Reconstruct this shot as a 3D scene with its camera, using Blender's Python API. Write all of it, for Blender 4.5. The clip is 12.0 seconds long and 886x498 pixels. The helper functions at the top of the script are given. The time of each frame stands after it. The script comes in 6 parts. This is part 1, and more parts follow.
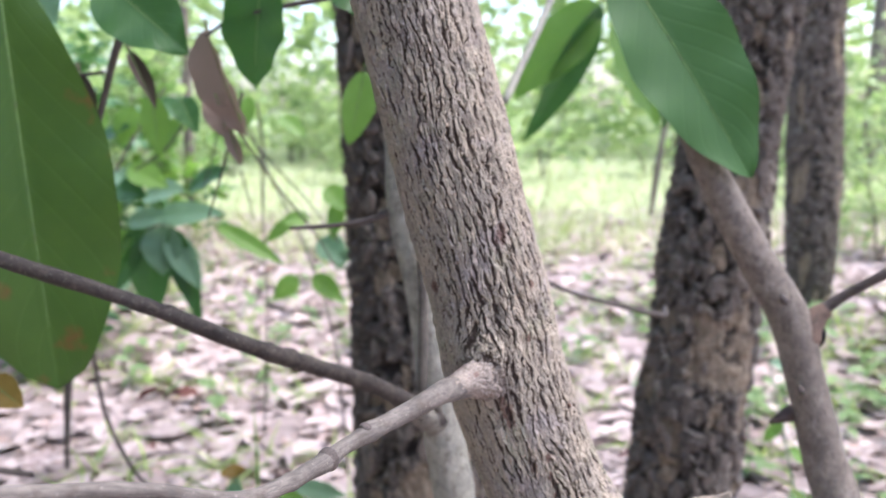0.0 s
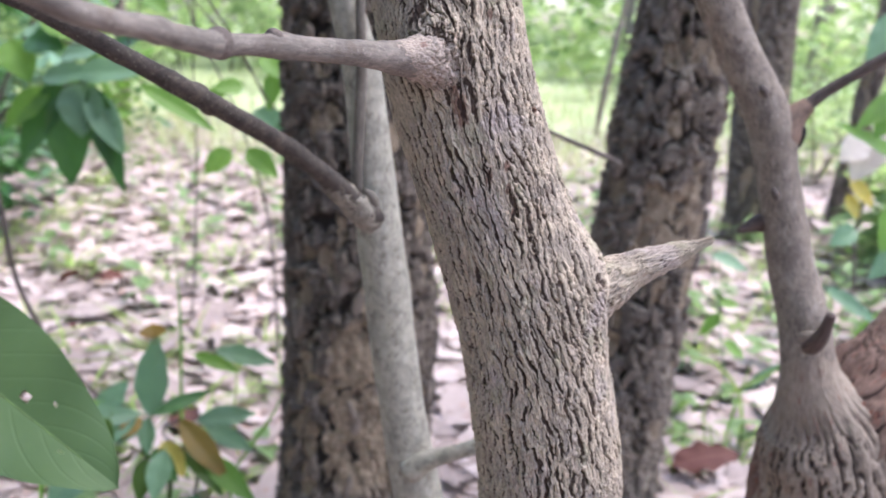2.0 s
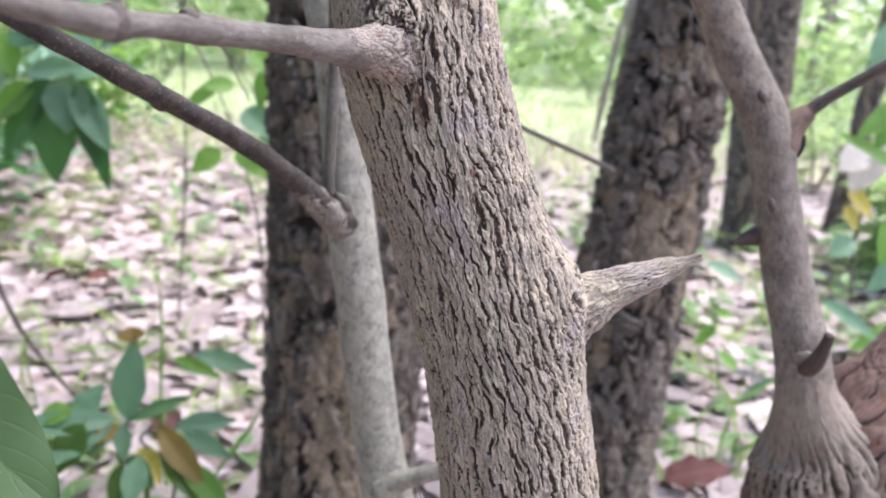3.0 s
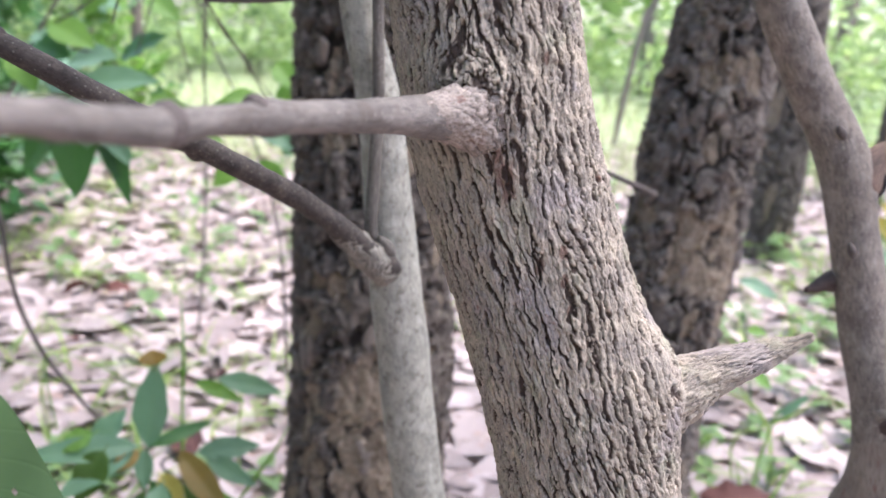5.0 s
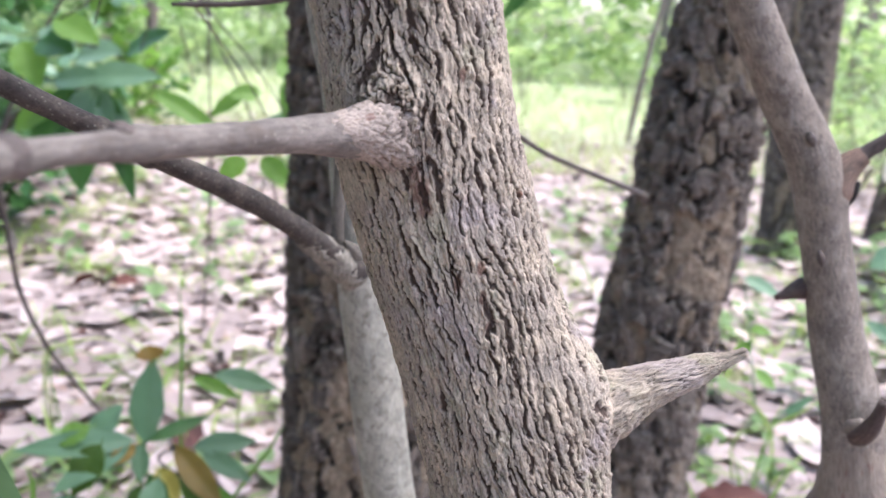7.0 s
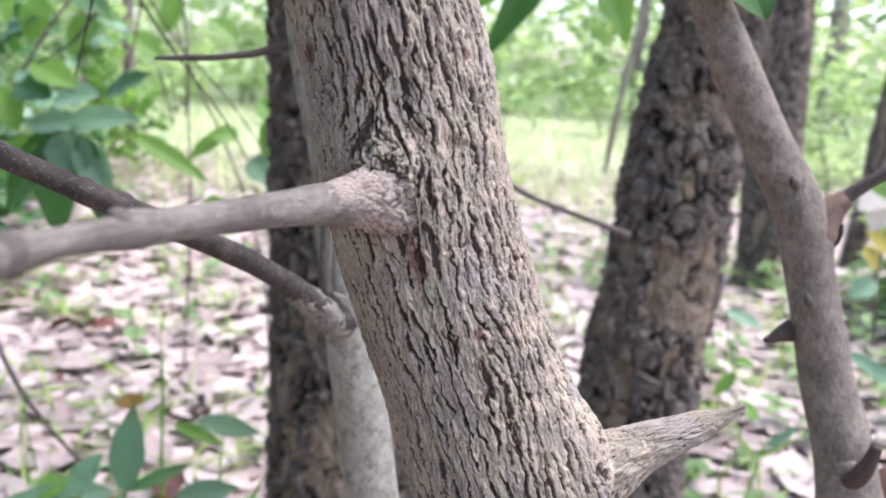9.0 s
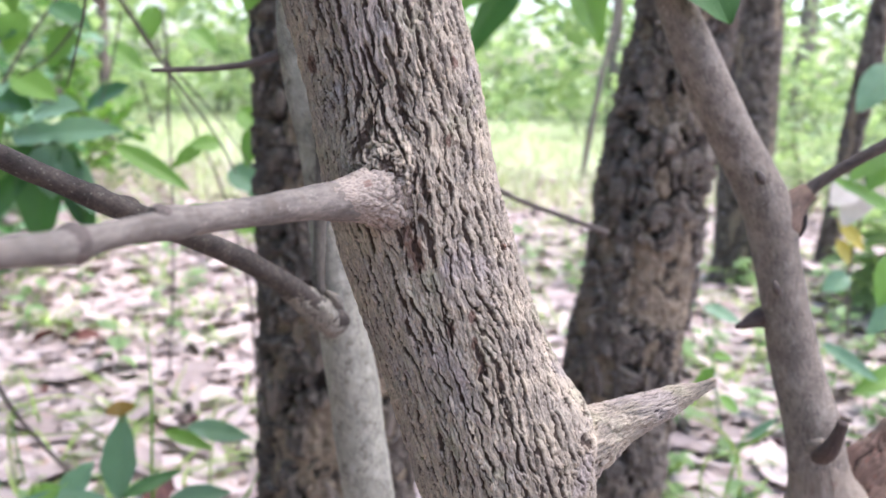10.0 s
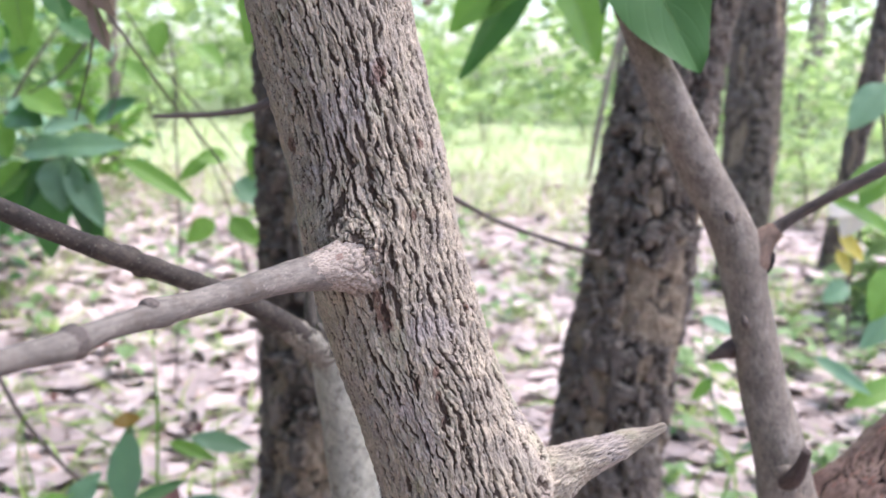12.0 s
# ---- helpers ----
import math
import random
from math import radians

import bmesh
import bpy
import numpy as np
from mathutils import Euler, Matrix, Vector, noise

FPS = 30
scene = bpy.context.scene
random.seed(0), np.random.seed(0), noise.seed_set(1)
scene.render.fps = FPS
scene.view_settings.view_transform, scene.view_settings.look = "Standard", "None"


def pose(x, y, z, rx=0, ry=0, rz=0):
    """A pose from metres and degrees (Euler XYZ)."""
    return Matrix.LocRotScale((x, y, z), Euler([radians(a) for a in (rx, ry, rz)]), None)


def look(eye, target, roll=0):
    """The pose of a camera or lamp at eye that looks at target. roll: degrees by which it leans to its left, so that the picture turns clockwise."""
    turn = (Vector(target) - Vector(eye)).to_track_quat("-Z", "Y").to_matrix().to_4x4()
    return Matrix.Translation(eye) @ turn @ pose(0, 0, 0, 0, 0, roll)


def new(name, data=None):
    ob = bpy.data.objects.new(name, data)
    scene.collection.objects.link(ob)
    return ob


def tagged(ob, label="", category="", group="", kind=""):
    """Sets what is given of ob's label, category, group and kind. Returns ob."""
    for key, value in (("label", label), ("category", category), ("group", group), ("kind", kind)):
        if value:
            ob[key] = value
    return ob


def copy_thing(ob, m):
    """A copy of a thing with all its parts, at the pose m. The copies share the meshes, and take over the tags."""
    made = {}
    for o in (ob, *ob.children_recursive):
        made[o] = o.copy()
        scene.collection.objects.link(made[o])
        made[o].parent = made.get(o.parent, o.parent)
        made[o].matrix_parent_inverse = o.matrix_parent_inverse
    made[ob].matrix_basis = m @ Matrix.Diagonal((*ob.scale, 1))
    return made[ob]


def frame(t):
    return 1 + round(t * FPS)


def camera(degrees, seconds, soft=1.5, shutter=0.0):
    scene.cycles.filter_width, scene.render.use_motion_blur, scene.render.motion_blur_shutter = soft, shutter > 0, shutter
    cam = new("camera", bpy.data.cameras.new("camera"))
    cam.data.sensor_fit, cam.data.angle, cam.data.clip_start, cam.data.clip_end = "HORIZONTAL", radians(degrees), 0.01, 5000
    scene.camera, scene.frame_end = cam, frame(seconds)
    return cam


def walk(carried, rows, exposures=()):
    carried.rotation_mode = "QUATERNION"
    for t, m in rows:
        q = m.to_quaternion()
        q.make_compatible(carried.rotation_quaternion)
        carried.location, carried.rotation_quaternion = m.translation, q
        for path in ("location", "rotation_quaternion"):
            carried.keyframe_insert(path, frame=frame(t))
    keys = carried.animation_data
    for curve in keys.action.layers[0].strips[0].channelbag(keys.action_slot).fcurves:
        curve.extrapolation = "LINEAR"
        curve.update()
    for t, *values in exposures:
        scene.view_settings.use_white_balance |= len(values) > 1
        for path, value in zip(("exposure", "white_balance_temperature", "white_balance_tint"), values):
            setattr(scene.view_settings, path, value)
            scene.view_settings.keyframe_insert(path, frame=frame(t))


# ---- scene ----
cam = camera(57.1, 12.0, 1.5)
PATH = [
    (0, (0.027, 0.043, 1.245), (-0.064, 2.012, 0.91), -0.4),
    (0.5, (0.04, 0.065, 1.167), (0.051, 2.022, 0.757), 0.8),
    (1, (0.049, 0.082, 1.09), (0.087, 2.027, 0.627), 2.2),
    (1.5, (0.02, 0.088, 1.074), (0.048, 2.026, 0.58), 2.7),
    (2, (0.027, 0.118, 1.081), (0.084, 2.051, 0.571), 2.8),
    (2.5, (0.028, 0.134, 1.08), (0.1, 2.067, 0.57), 3.3),
    (3, (0.048, 0.164, 1.076), (0.11, 2.099, 0.573), 3.8),
    (3.2, (0.037, 0.177, 1.070), (0.093, 2.113, 0.569), 3.7),
    (4.8, (0.035, 0.228, 1.094), (0.055, 2.166, 0.597), 3.9),
    (5, (0.017, 0.226, 1.098), (0.042, 2.162, 0.599), 3.6),
    (5.5, (0.039, 0.235, 1.107), (0.072, 2.171, 0.604), 3.4),
    (6, (0.057, 0.235, 1.111), (0.076, 2.169, 0.602), 3.7),
    (6.5, (0.05, 0.227, 1.106), (0.039, 2.16, 0.591), 3.8),
    (7, (0.059, 0.229, 1.11), (0.045, 2.161, 0.593), 3.7),
    (7.2, (0.062, 0.233, 1.115), (0.057, 2.166, 0.601), 3.6),
    (8.8, (0.053, 0.236, 1.118), (0.070, 2.188, 0.680), 2.4),
    (9, (0.051, 0.236, 1.122), (0.082, 2.187, 0.687), 3.0),
    (9.5, (0.045, 0.223, 1.117), (0.101, 2.177, 0.695), 2.5),
    (10, (0.044, 0.201, 1.123), (0.123, 2.155, 0.702), 2.0),
    (10.5, (0.03, 0.165, 1.14), (0.071, 2.118, 0.712), 1.6),
    (11, (0.036, 0.171, 1.16), (0.084, 2.123, 0.727), 1.7),
    (11.5, (0.03, 0.172, 1.183), (0.068, 2.127, 0.762), 1.7),
    (12, (0.063, 0.167, 1.163), (0.122, 2.122, 0.746), 2.0),
]
walk(cam, [(t, look(eye, target, roll)) for t, eye, target, roll in PATH],
     [(0.0, 1.97, 6180, 17), (3.0, 2.05, 6180, 17), (5.0, 2.10, 6180, 17), (12.0, 2.05, 6180, 17)])
# a phone lens focused on the middle trunk
cam.data.dof.use_dof = True
cam.data.dof.focus_distance, cam.data.dof.aperture_fstop = 0.40, 9.0

# ---- light ----
SUN_ELEV, SUN_TURN = radians(66), radians(82)
world = bpy.data.worlds.new("sky")
scene.world = world
world.use_nodes = True
wn, wl = world.node_tree.nodes, world.node_tree.links
sky = wn.new("ShaderNodeTexSky")
sky.sky_type = "NISHITA"
sky.sun_disc = False
sky.sun_elevation, sky.sun_rotation = SUN_ELEV, SUN_TURN
sky.air_density, sky.dust_density = 1.0, 3.0
wn["Background"].inputs["Strength"].default_value = 0.15
wl.new(sky.outputs[0], wn["Background"].inputs["Color"])
sun_data = bpy.data.lights.new("sun", "SUN")
sun_data.energy, sun_data.angle, sun_data.color = 1.4, radians(36.0), (0.98, 0.98, 1.0)
sun = new("sun", sun_data)
# the sun stands over the clearing, towards SUN_TURN
sun.matrix_world = look((0, 0, 20), Vector((0, 0, 20)) - Vector((math.sin(SUN_TURN) * math.cos(SUN_ELEV), math.cos(SUN_TURN) * math.cos(SUN_ELEV), math.sin(SUN_ELEV))))

# ---- materials ----
def nodes_of(name):
    m = bpy.data.materials.new(name)
    m.use_nodes = True
    nt = m.node_tree
    return m, nt.nodes, nt.links, nt.nodes["Principled BSDF"]


def ramp(n, l, src, stops, mode="LINEAR"):
    r = n.new("ShaderNodeValToRGB")
    r.color_ramp.interpolation = mode
    els = r.color_ramp.elements
    while len(els) < len(stops):
        els.new(0.5)
    for e, (p, c) in zip(els, stops):
        e.position = p
        e.color = (*c, 1) if len(c) == 3 else (c[0], c[0], c[0], 1)
    l.new(src, r.inputs[0])
    return r.outputs[0]


def mixc(n, l, fac, a, b, kind="MIX"):
    m = n.new("ShaderNodeMix")
    m.data_type, m.blend_type = "RGBA", kind
    for src, sock in ((fac, m.inputs[0]), (a, m.inputs[6]), (b, m.inputs[7])):
        if isinstance(src, (int, float)):
            sock.default_value = src
        elif isinstance(src, tuple):
            sock.default_value = (*src, 1)
        else:
            l.new(src, sock)
    return m.outputs[2]


def noise_node(n, l, vec, scale, detail=4, rough=0.55, stretch=(1, 1, 1)):
    mp = n.new("ShaderNodeMapping")
    mp.inputs["Scale"].default_value = [scale * s for s in stretch]
    l.new(vec, mp.inputs["Vector"])
    t = n.new("ShaderNodeTexNoise")
    t.inputs["Scale"].default_value, t.inputs["Detail"].default_value, t.inputs["Roughness"].default_value = 1.0, detail, rough
    l.new(mp.outputs[0], t.inputs["Vector"])
    return t.outputs["Fac"]


def bump(n, l, b, height, strength, dist):
    bn = n.new("ShaderNodeBump")
    bn.inputs["Strength"].default_value, bn.inputs["Distance"].default_value = strength, dist
    l.new(height, bn.inputs["Height"])
    l.new(bn.outputs[0], b.inputs["Normal"])


def bark_material(name, ridge_a, ridge_b, inner, stain, stain_at, grain=(900, 160), grain_dist=0.0006, patch=14.0, pale=None, contrast=1.0):
    """Weathered outer bark over a darker inner bark; the 'furrow' attribute says how deep the bark is split."""
    m, n, l, b = nodes_of(name)
    uv = n.new("ShaderNodeUVMap").outputs[0]
    ob = n.new("ShaderNodeTexCoord").outputs["Object"]
    fur = n.new("ShaderNodeAttribute")
    fur.attribute_name = "furrow"
    big = noise_node(n, l, ob, patch, 3)
    fine = noise_node(n, l, uv, 1.0, 5, 0.65, (grain[0], grain[1], 1))
    base = mixc(n, l, ramp(n, l, big, [(0.35, (0,)), (0.65, (1,))]), ridge_a, ridge_b)
    base = mixc(n, l, 0.75, base, ramp(n, l, fine, [(0.28, (1 - 0.6 * contrast,) * 3), (0.5, (0.95,) * 3), (0.72, (1 + 0.3 * contrast,) * 3)]), "MULTIPLY")
    if pale:
        base = mixc(n, l, ramp(n, l, noise_node(n, l, ob, patch * 0.7, 4, 0.6), [(0.56, (0,)), (0.64, (0.8,))]), base, pale)
    spots = ramp(n, l, noise_node(n, l, uv, 1.0, 3, 0.6, (130, 55, 1)), [(stain_at, (0,)), (stain_at + 0.05, (0.85,))])
    base = mixc(n, l, spots, base, stain)
    sap = n.new("ShaderNodeAttribute")
    sap.attribute_name = "stain"
    base = mixc(n, l, sap.outputs["Fac"], base, (0.13, 0.042, 0.028))
    base = mixc(n, l, ramp(n, l, fur.outputs["Fac"], [(0.2, (0,)), (0.8, (0.92,))]), base, inner)
    l.new(base, b.inputs["Base Color"])
    b.inputs["Roughness"].default_value = 0.9
    b.inputs["Specular IOR Level"].default_value = 0.25
    bump(n, l, b, fine, 0.9, grain_dist)
    return m


def fissured_material():
    """Pale grey-tan ridges with lilac, olive and sandy patches, streaked along the trunk, over red-brown splits
    darkened further by painted shade.
    """
    m, n, l, b = nodes_of("fissured_bark")
    uv = n.new("ShaderNodeUVMap").outputs[0]
    ob = n.new("ShaderNodeTexCoord").outputs["Object"]
    fur = n.new("ShaderNodeAttribute")
    fur.attribute_name = "furrow"
    base = mixc(n, l, ramp(n, l, noise_node(n, l, ob, 55, 4, 0.6), [(0.38, (0,)), (0.62, (1,))]), (0.405, 0.338, 0.258), (0.315, 0.267, 0.215))
    base = mixc(n, l, ramp(n, l, noise_node(n, l, ob, 34, 3, 0.6), [(0.56, (0,)), (0.68, (0.55,))]), base, (0.35, 0.297, 0.287))
    base = mixc(n, l, ramp(n, l, noise_node(n, l, ob, 47, 3, 0.55, (1, 1.2, 0.8)), [(0.58, (0,)), (0.70, (0.6,))]), base, (0.325, 0.305, 0.212))
    streak = noise_node(n, l, uv, 1.0, 5, 0.62, (900, 170, 1))
    base = mixc(n, l, 0.85, base, ramp(n, l, streak, [(0.28, (0.55,) * 3), (0.5, (0.97,) * 3), (0.72, (1.28,) * 3)]), "MULTIPLY")
    fine = noise_node(n, l, uv, 1.0, 5, 0.7, (2100, 900, 1))
    base = mixc(n, l, 0.7, base, ramp(n, l, fine, [(0.3, (0.6,) * 3), (0.5, (1.0,) * 3), (0.7, (1.22,) * 3)]), "MULTIPLY")
    specks = ramp(n, l, noise_node(n, l, uv, 1.0, 3, 0.6, (150, 60, 1)), [(0.70, (0,)), (0.75, (0.8,))])
    base = mixc(n, l, specks, base, (0.24, 0.11, 0.065))
    sap = n.new("ShaderNodeAttribute")
    sap.attribute_name = "stain"
    base = mixc(n, l, sap.outputs["Fac"], base, (0.105, 0.036, 0.023))
    # red-brown inner bark, with the shade of the splits put into its colour
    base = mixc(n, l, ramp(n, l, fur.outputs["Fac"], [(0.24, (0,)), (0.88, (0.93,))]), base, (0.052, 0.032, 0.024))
    l.new(base, b.inputs["Base Color"])
    b.inputs["Roughness"].default_value = 0.88
    b.inputs["Specular IOR Level"].default_value = 0.3
    bump(n, l, b, mixc(n, l, 0.5, streak, fine), 1.0, 0.0018)
    return m


def rough_material(name, tone):
    """Dark grey-brown outer bark in several tones, tan where the plates are gone, painted nearly black in the pits as
    shade.
    """
    m, n, l, b = nodes_of(name)
    uv = n.new("ShaderNodeUVMap").outputs[0]
    ob = n.new("ShaderNodeTexCoord").outputs["Object"]
    fur, bare = n.new("ShaderNodeAttribute"), n.new("ShaderNodeAttribute")
    fur.attribute_name, bare.attribute_name = "furrow", "stain"
    base = mixc(n, l, ramp(n, l, noise_node(n, l, ob, 38, 4, 0.65), [(0.36, (0,)), (0.64, (1,))]), tuple(tone * c for c in (0.26, 0.212, 0.168)), tuple(tone * c for c in (0.12, 0.098, 0.082)))
    base = mixc(n, l, ramp(n, l, noise_node(n, l, ob, 9, 3, 0.6), [(0.42, (0,)), (0.62, (0.6,))]), base, tuple(tone * c for c in (0.150, 0.130, 0.114)))
    base = mixc(n, l, ramp(n, l, noise_node(n, l, ob, 24, 5, 0.65), [(0.57, (0,)), (0.64, (0.75,))]), base, tuple(tone * c for c in (0.40, 0.34, 0.27)))
    tan = ramp(n, l, noise_node(n, l, uv, 1.0, 4, 0.6, (60, 26, 1)), [(0.3, (0.17, 0.13, 0.09)), (0.7, (0.31, 0.245, 0.175))])
    base = mixc(n, l, bare.outputs["Fac"], base, tan)
    grain = noise_node(n, l, uv, 1.0, 6, 0.7, (230, 110, 1))
    base = mixc(n, l, 0.9, base, ramp(n, l, grain, [(0.3, (0.45,) * 3), (0.5, (0.95,) * 3), (0.7, (1.4,) * 3)]), "MULTIPLY")
    # the shade down in pits and cracks is put into the colour here
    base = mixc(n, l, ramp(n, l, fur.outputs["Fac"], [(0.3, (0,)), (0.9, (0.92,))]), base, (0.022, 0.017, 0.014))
    l.new(base, b.inputs["Base Color"])
    b.inputs["Roughness"].default_value = 0.92
    b.inputs["Specular IOR Level"].default_value = 0.25
    bump(n, l, b, grain, 1.0, 0.005)
    return m


def smooth_bark(name, col_a, col_b, dot, grain=(500, 90), patch=30.0, blotch=0.7, pale=0.0):
    """Young bark: faint vertical lines, blotches, pale pores and pale weathered patches."""
    m, n, l, b = nodes_of(name)
    uv = n.new("ShaderNodeUVMap").outputs[0]
    ob = n.new("ShaderNodeTexCoord").outputs["Object"]
    big = noise_node(n, l, ob, patch, 4, 0.6)
    fine = noise_node(n, l, uv, 1.0, 5, 0.7, (grain[0], grain[1], 1))
    base = mixc(n, l, ramp(n, l, big, [(0.35, (0,)), (0.65, (1,))]), col_a, col_b)
    base = mixc(n, l, 0.7, base, ramp(n, l, fine, [(0.32, (0.34,) * 3), (0.5, (0.92,) * 3), (0.68, (1.4,) * 3)]), "MULTIPLY")
    base = mixc(n, l, ramp(n, l, noise_node(n, l, ob, patch * 2.3, 4, 0.65), [(0.53, (0,)), (0.66, (blotch,))]), base, (0.075, 0.058, 0.046))
    base = mixc(n, l, ramp(n, l, noise_node(n, l, ob, patch * 1.6, 5, 0.7, (1, 1, 0.6)), [(0.52, (0,)), (0.64, (pale,))]), base, dot)
    vo = n.new("ShaderNodeTexVoronoi")
    vo.inputs["Scale"].default_value = 260
    l.new(ob, vo.inputs["Vector"])
    base = mixc(n, l, ramp(n, l, vo.outputs["Distance"], [(0.12, (0.4,)), (0.22, (0,))]), base, dot)
    l.new(base, b.inputs["Base Color"])
    b.inputs["Roughness"].default_value = 0.8
    b.inputs["Specular IOR Level"].default_value = 0.3
    bump(n, l, b, fine, 0.8, 0.0008)
    return m


def leaf_material(name, dark, light, rough, glow, vein=(0.2, 0.3, 0.1), spot=None, vary=0.5, veins=9.0):
    """Leaf blade: midrib and side veins along the leaf's own UV, blotches, light passing through."""
    m, n, l, b = nodes_of(name)
    uvn = n.new("ShaderNodeUVMap").outputs[0]
    sep = n.new("ShaderNodeSeparateXYZ")
    l.new(uvn, sep.inputs[0])

    def mth(op, a, c=None):
        k = n.new("ShaderNodeMath")
        k.operation = op
        for s, v in zip(k.inputs, (a, c)):
            if v is None:
                continue
            if isinstance(v, (int, float)):
                s.default_value = v
            else:
                l.new(v, s)
        return k.outputs[0]
    across = mth("ABSOLUTE", mth("SUBTRACT", sep.outputs[0], 0.5))
    mid = ramp(n, l, across, [(0.0, (1,)), (0.03, (0,))])
    diag = mth("FRACT", mth("MULTIPLY", mth("SUBTRACT", sep.outputs[1], mth("MULTIPLY", across, 0.55)), veins))
    side = ramp(n, l, mth("ABSOLUTE", mth("SUBTRACT", diag, 0.5)), [(0.0, (0.6,)), (0.09, (0,))])
    info = n.new("ShaderNodeObjectInfo").outputs["Random"]
    geo = n.new("ShaderNodeNewGeometry").outputs["Random Per Island"]
    rnd = mth("FRACT", mth("ADD", info, geo))
    ob = n.new("ShaderNodeTexCoord").outputs["Object"]
    blot = noise_node(n, l, ob, 25, 4, 0.6)
    base = mixc(n, l, mth("ADD", mth("MULTIPLY", rnd, vary), mth("MULTIPLY", blot, 0.5)), dark, light)
    if spot:
        base = mixc(n, l, ramp(n, l, noise_node(n, l, ob, 18, 3), [(0.62, (0,)), (0.7, (1,))]), base, spot)
    base = mixc(n, l, mth("ADD", mth("MULTIPLY", mid, 0.32), mth("MULTIPLY", side, 0.16)), base, vein)
    l.new(base, b.inputs["Base Color"])
    b.inputs["Roughness"].default_value = rough
    b.inputs["Specular IOR Level"].default_value = 0.4
    tr = n.new("ShaderNodeBsdfTranslucent")
    l.new(mixc(n, l, 1.0, base, (1.05, 1.08, 0.82), "MULTIPLY"), tr.inputs["Color"])
    mx = n.new("ShaderNodeMixShader")
    mx.inputs[0].default_value = glow
    l.new(b.outputs[0], mx.inputs[1])
    l.new(tr.outputs[0], mx.inputs[2])
    l.new(mx.outputs[0], n["Material Output"].inputs["Surface"])
    bump(n, l, b, mth("ADD", mth("MULTIPLY", mth("MAXIMUM", mid, side), -0.6), mth("MULTIPLY", blot, 0.6)), 0.35, 0.002)
    return m


def ground_material():
    m, n, l, b = nodes_of("forest_soil")
    ob = n.new("ShaderNodeTexCoord").outputs["Object"]
    big = noise_node(n, l, ob, 0.9, 5, 0.6)
    mid = noise_node(n, l, ob, 9.0, 5, 0.65)
    fine = noise_node(n, l, ob, 70.0, 4, 0.7)
    sep = n.new("ShaderNodeSeparateXYZ")
    l.new(ob, sep.inputs[0])
    soil = ramp(n, l, mid, [(0.3, (0.15, 0.108, 0.094)), (0.45, (0.33, 0.25, 0.228)), (0.7, (0.47, 0.385, 0.36))])
    soil = mixc(n, l, 0.6, soil, ramp(n, l, fine, [(0.3, (0.5,) * 3), (0.7, (1.3,) * 3)]), "MULTIPLY")
    grass = ramp(n, l, mid, [(0.3, (0.20, 0.26, 0.11)), (0.7, (0.42, 0.45, 0.27))])
    def half(src):
        k = n.new("ShaderNodeMath")
        k.operation = "MULTIPLY"
        k.inputs[1].default_value = 0.5
        l.new(src, k.inputs[0])
        return k.outputs[0]
    far = n.new("ShaderNodeMapRange")
    far.inputs[1].default_value, far.inputs[2].default_value = 7.6, 12.0
    l.new(sep.outputs[1], far.inputs[0])
    add = n.new("ShaderNodeMath")
    add.operation = "MULTIPLY_ADD"
    l.new(big, add.inputs[0])
    add.inputs[1].default_value = 2.0
    l.new(far.outputs[0], add.inputs[2])
    l.new(mixc(n, l, ramp(n, l, half(add.outputs[0]), [(0.625, (0,)), (0.8, (1,))]), soil, grass), b.inputs["Base Color"])
    b.inputs["Roughness"].default_value = 0.95
    bump(n, l, b, mid, 0.8, 0.03)
    return m


M_FISSURED = fissured_material()
M_COLLAR = bark_material("scaly_collar_bark", (0.27, 0.225, 0.19), (0.18, 0.148, 0.125), (0.035, 0.022, 0.017), (0.15, 0.09, 0.072), 0.60, (700, 400), 0.0012, 60.0, None, 1.5)
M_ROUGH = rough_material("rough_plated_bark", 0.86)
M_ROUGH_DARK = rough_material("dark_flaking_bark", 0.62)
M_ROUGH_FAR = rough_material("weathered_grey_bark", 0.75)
M_BURL = bark_material("burl_bark", (0.195, 0.140, 0.110), (0.138, 0.084, 0.065), (0.022, 0.012, 0.009), (0.17, 0.075, 0.054), 0.58, (300, 120), 0.001, 9.0)
M_FOOT = bark_material("cracked_foot_bark", (0.245, 0.203, 0.162), (0.180, 0.143, 0.114), (0.022, 0.013, 0.010), (0.165, 0.088, 0.066), 0.62, (300, 120), 0.0015, 16.0)
M_GREY = smooth_bark("grey_smooth_bark", (0.315, 0.298, 0.242), (0.20, 0.190, 0.156), (0.44, 0.42, 0.36), (900, 130), 55.0, 0.6, 0.35)
M_KNOT = smooth_bark("reddish_knot_bark", (0.205, 0.135, 0.100), (0.13, 0.088, 0.066), (0.28, 0.2, 0.15))
M_THORN = smooth_bark("reddish_stub_bark", (0.088, 0.060, 0.050), (0.055, 0.037, 0.031), (0.16, 0.12, 0.10))
M_RESIN = smooth_bark("black_resin", (0.022, 0.016, 0.013), (0.012, 0.010, 0.009), (0.04, 0.03, 0.025))
M_RIB = smooth_bark("leaf_midrib", (0.16, 0.26, 0.08), (0.13, 0.22, 0.07), (0.2, 0.3, 0.1))
M_CROTCH = smooth_bark("grainy_fork_bark", (0.215, 0.195, 0.158), (0.125, 0.112, 0.092), (0.36, 0.335, 0.285), (700, 500), 60.0, 0.6)
M_FORK = smooth_bark("fork_bark", (0.135, 0.118, 0.097), (0.08, 0.069, 0.057), (0.34, 0.31, 0.26))
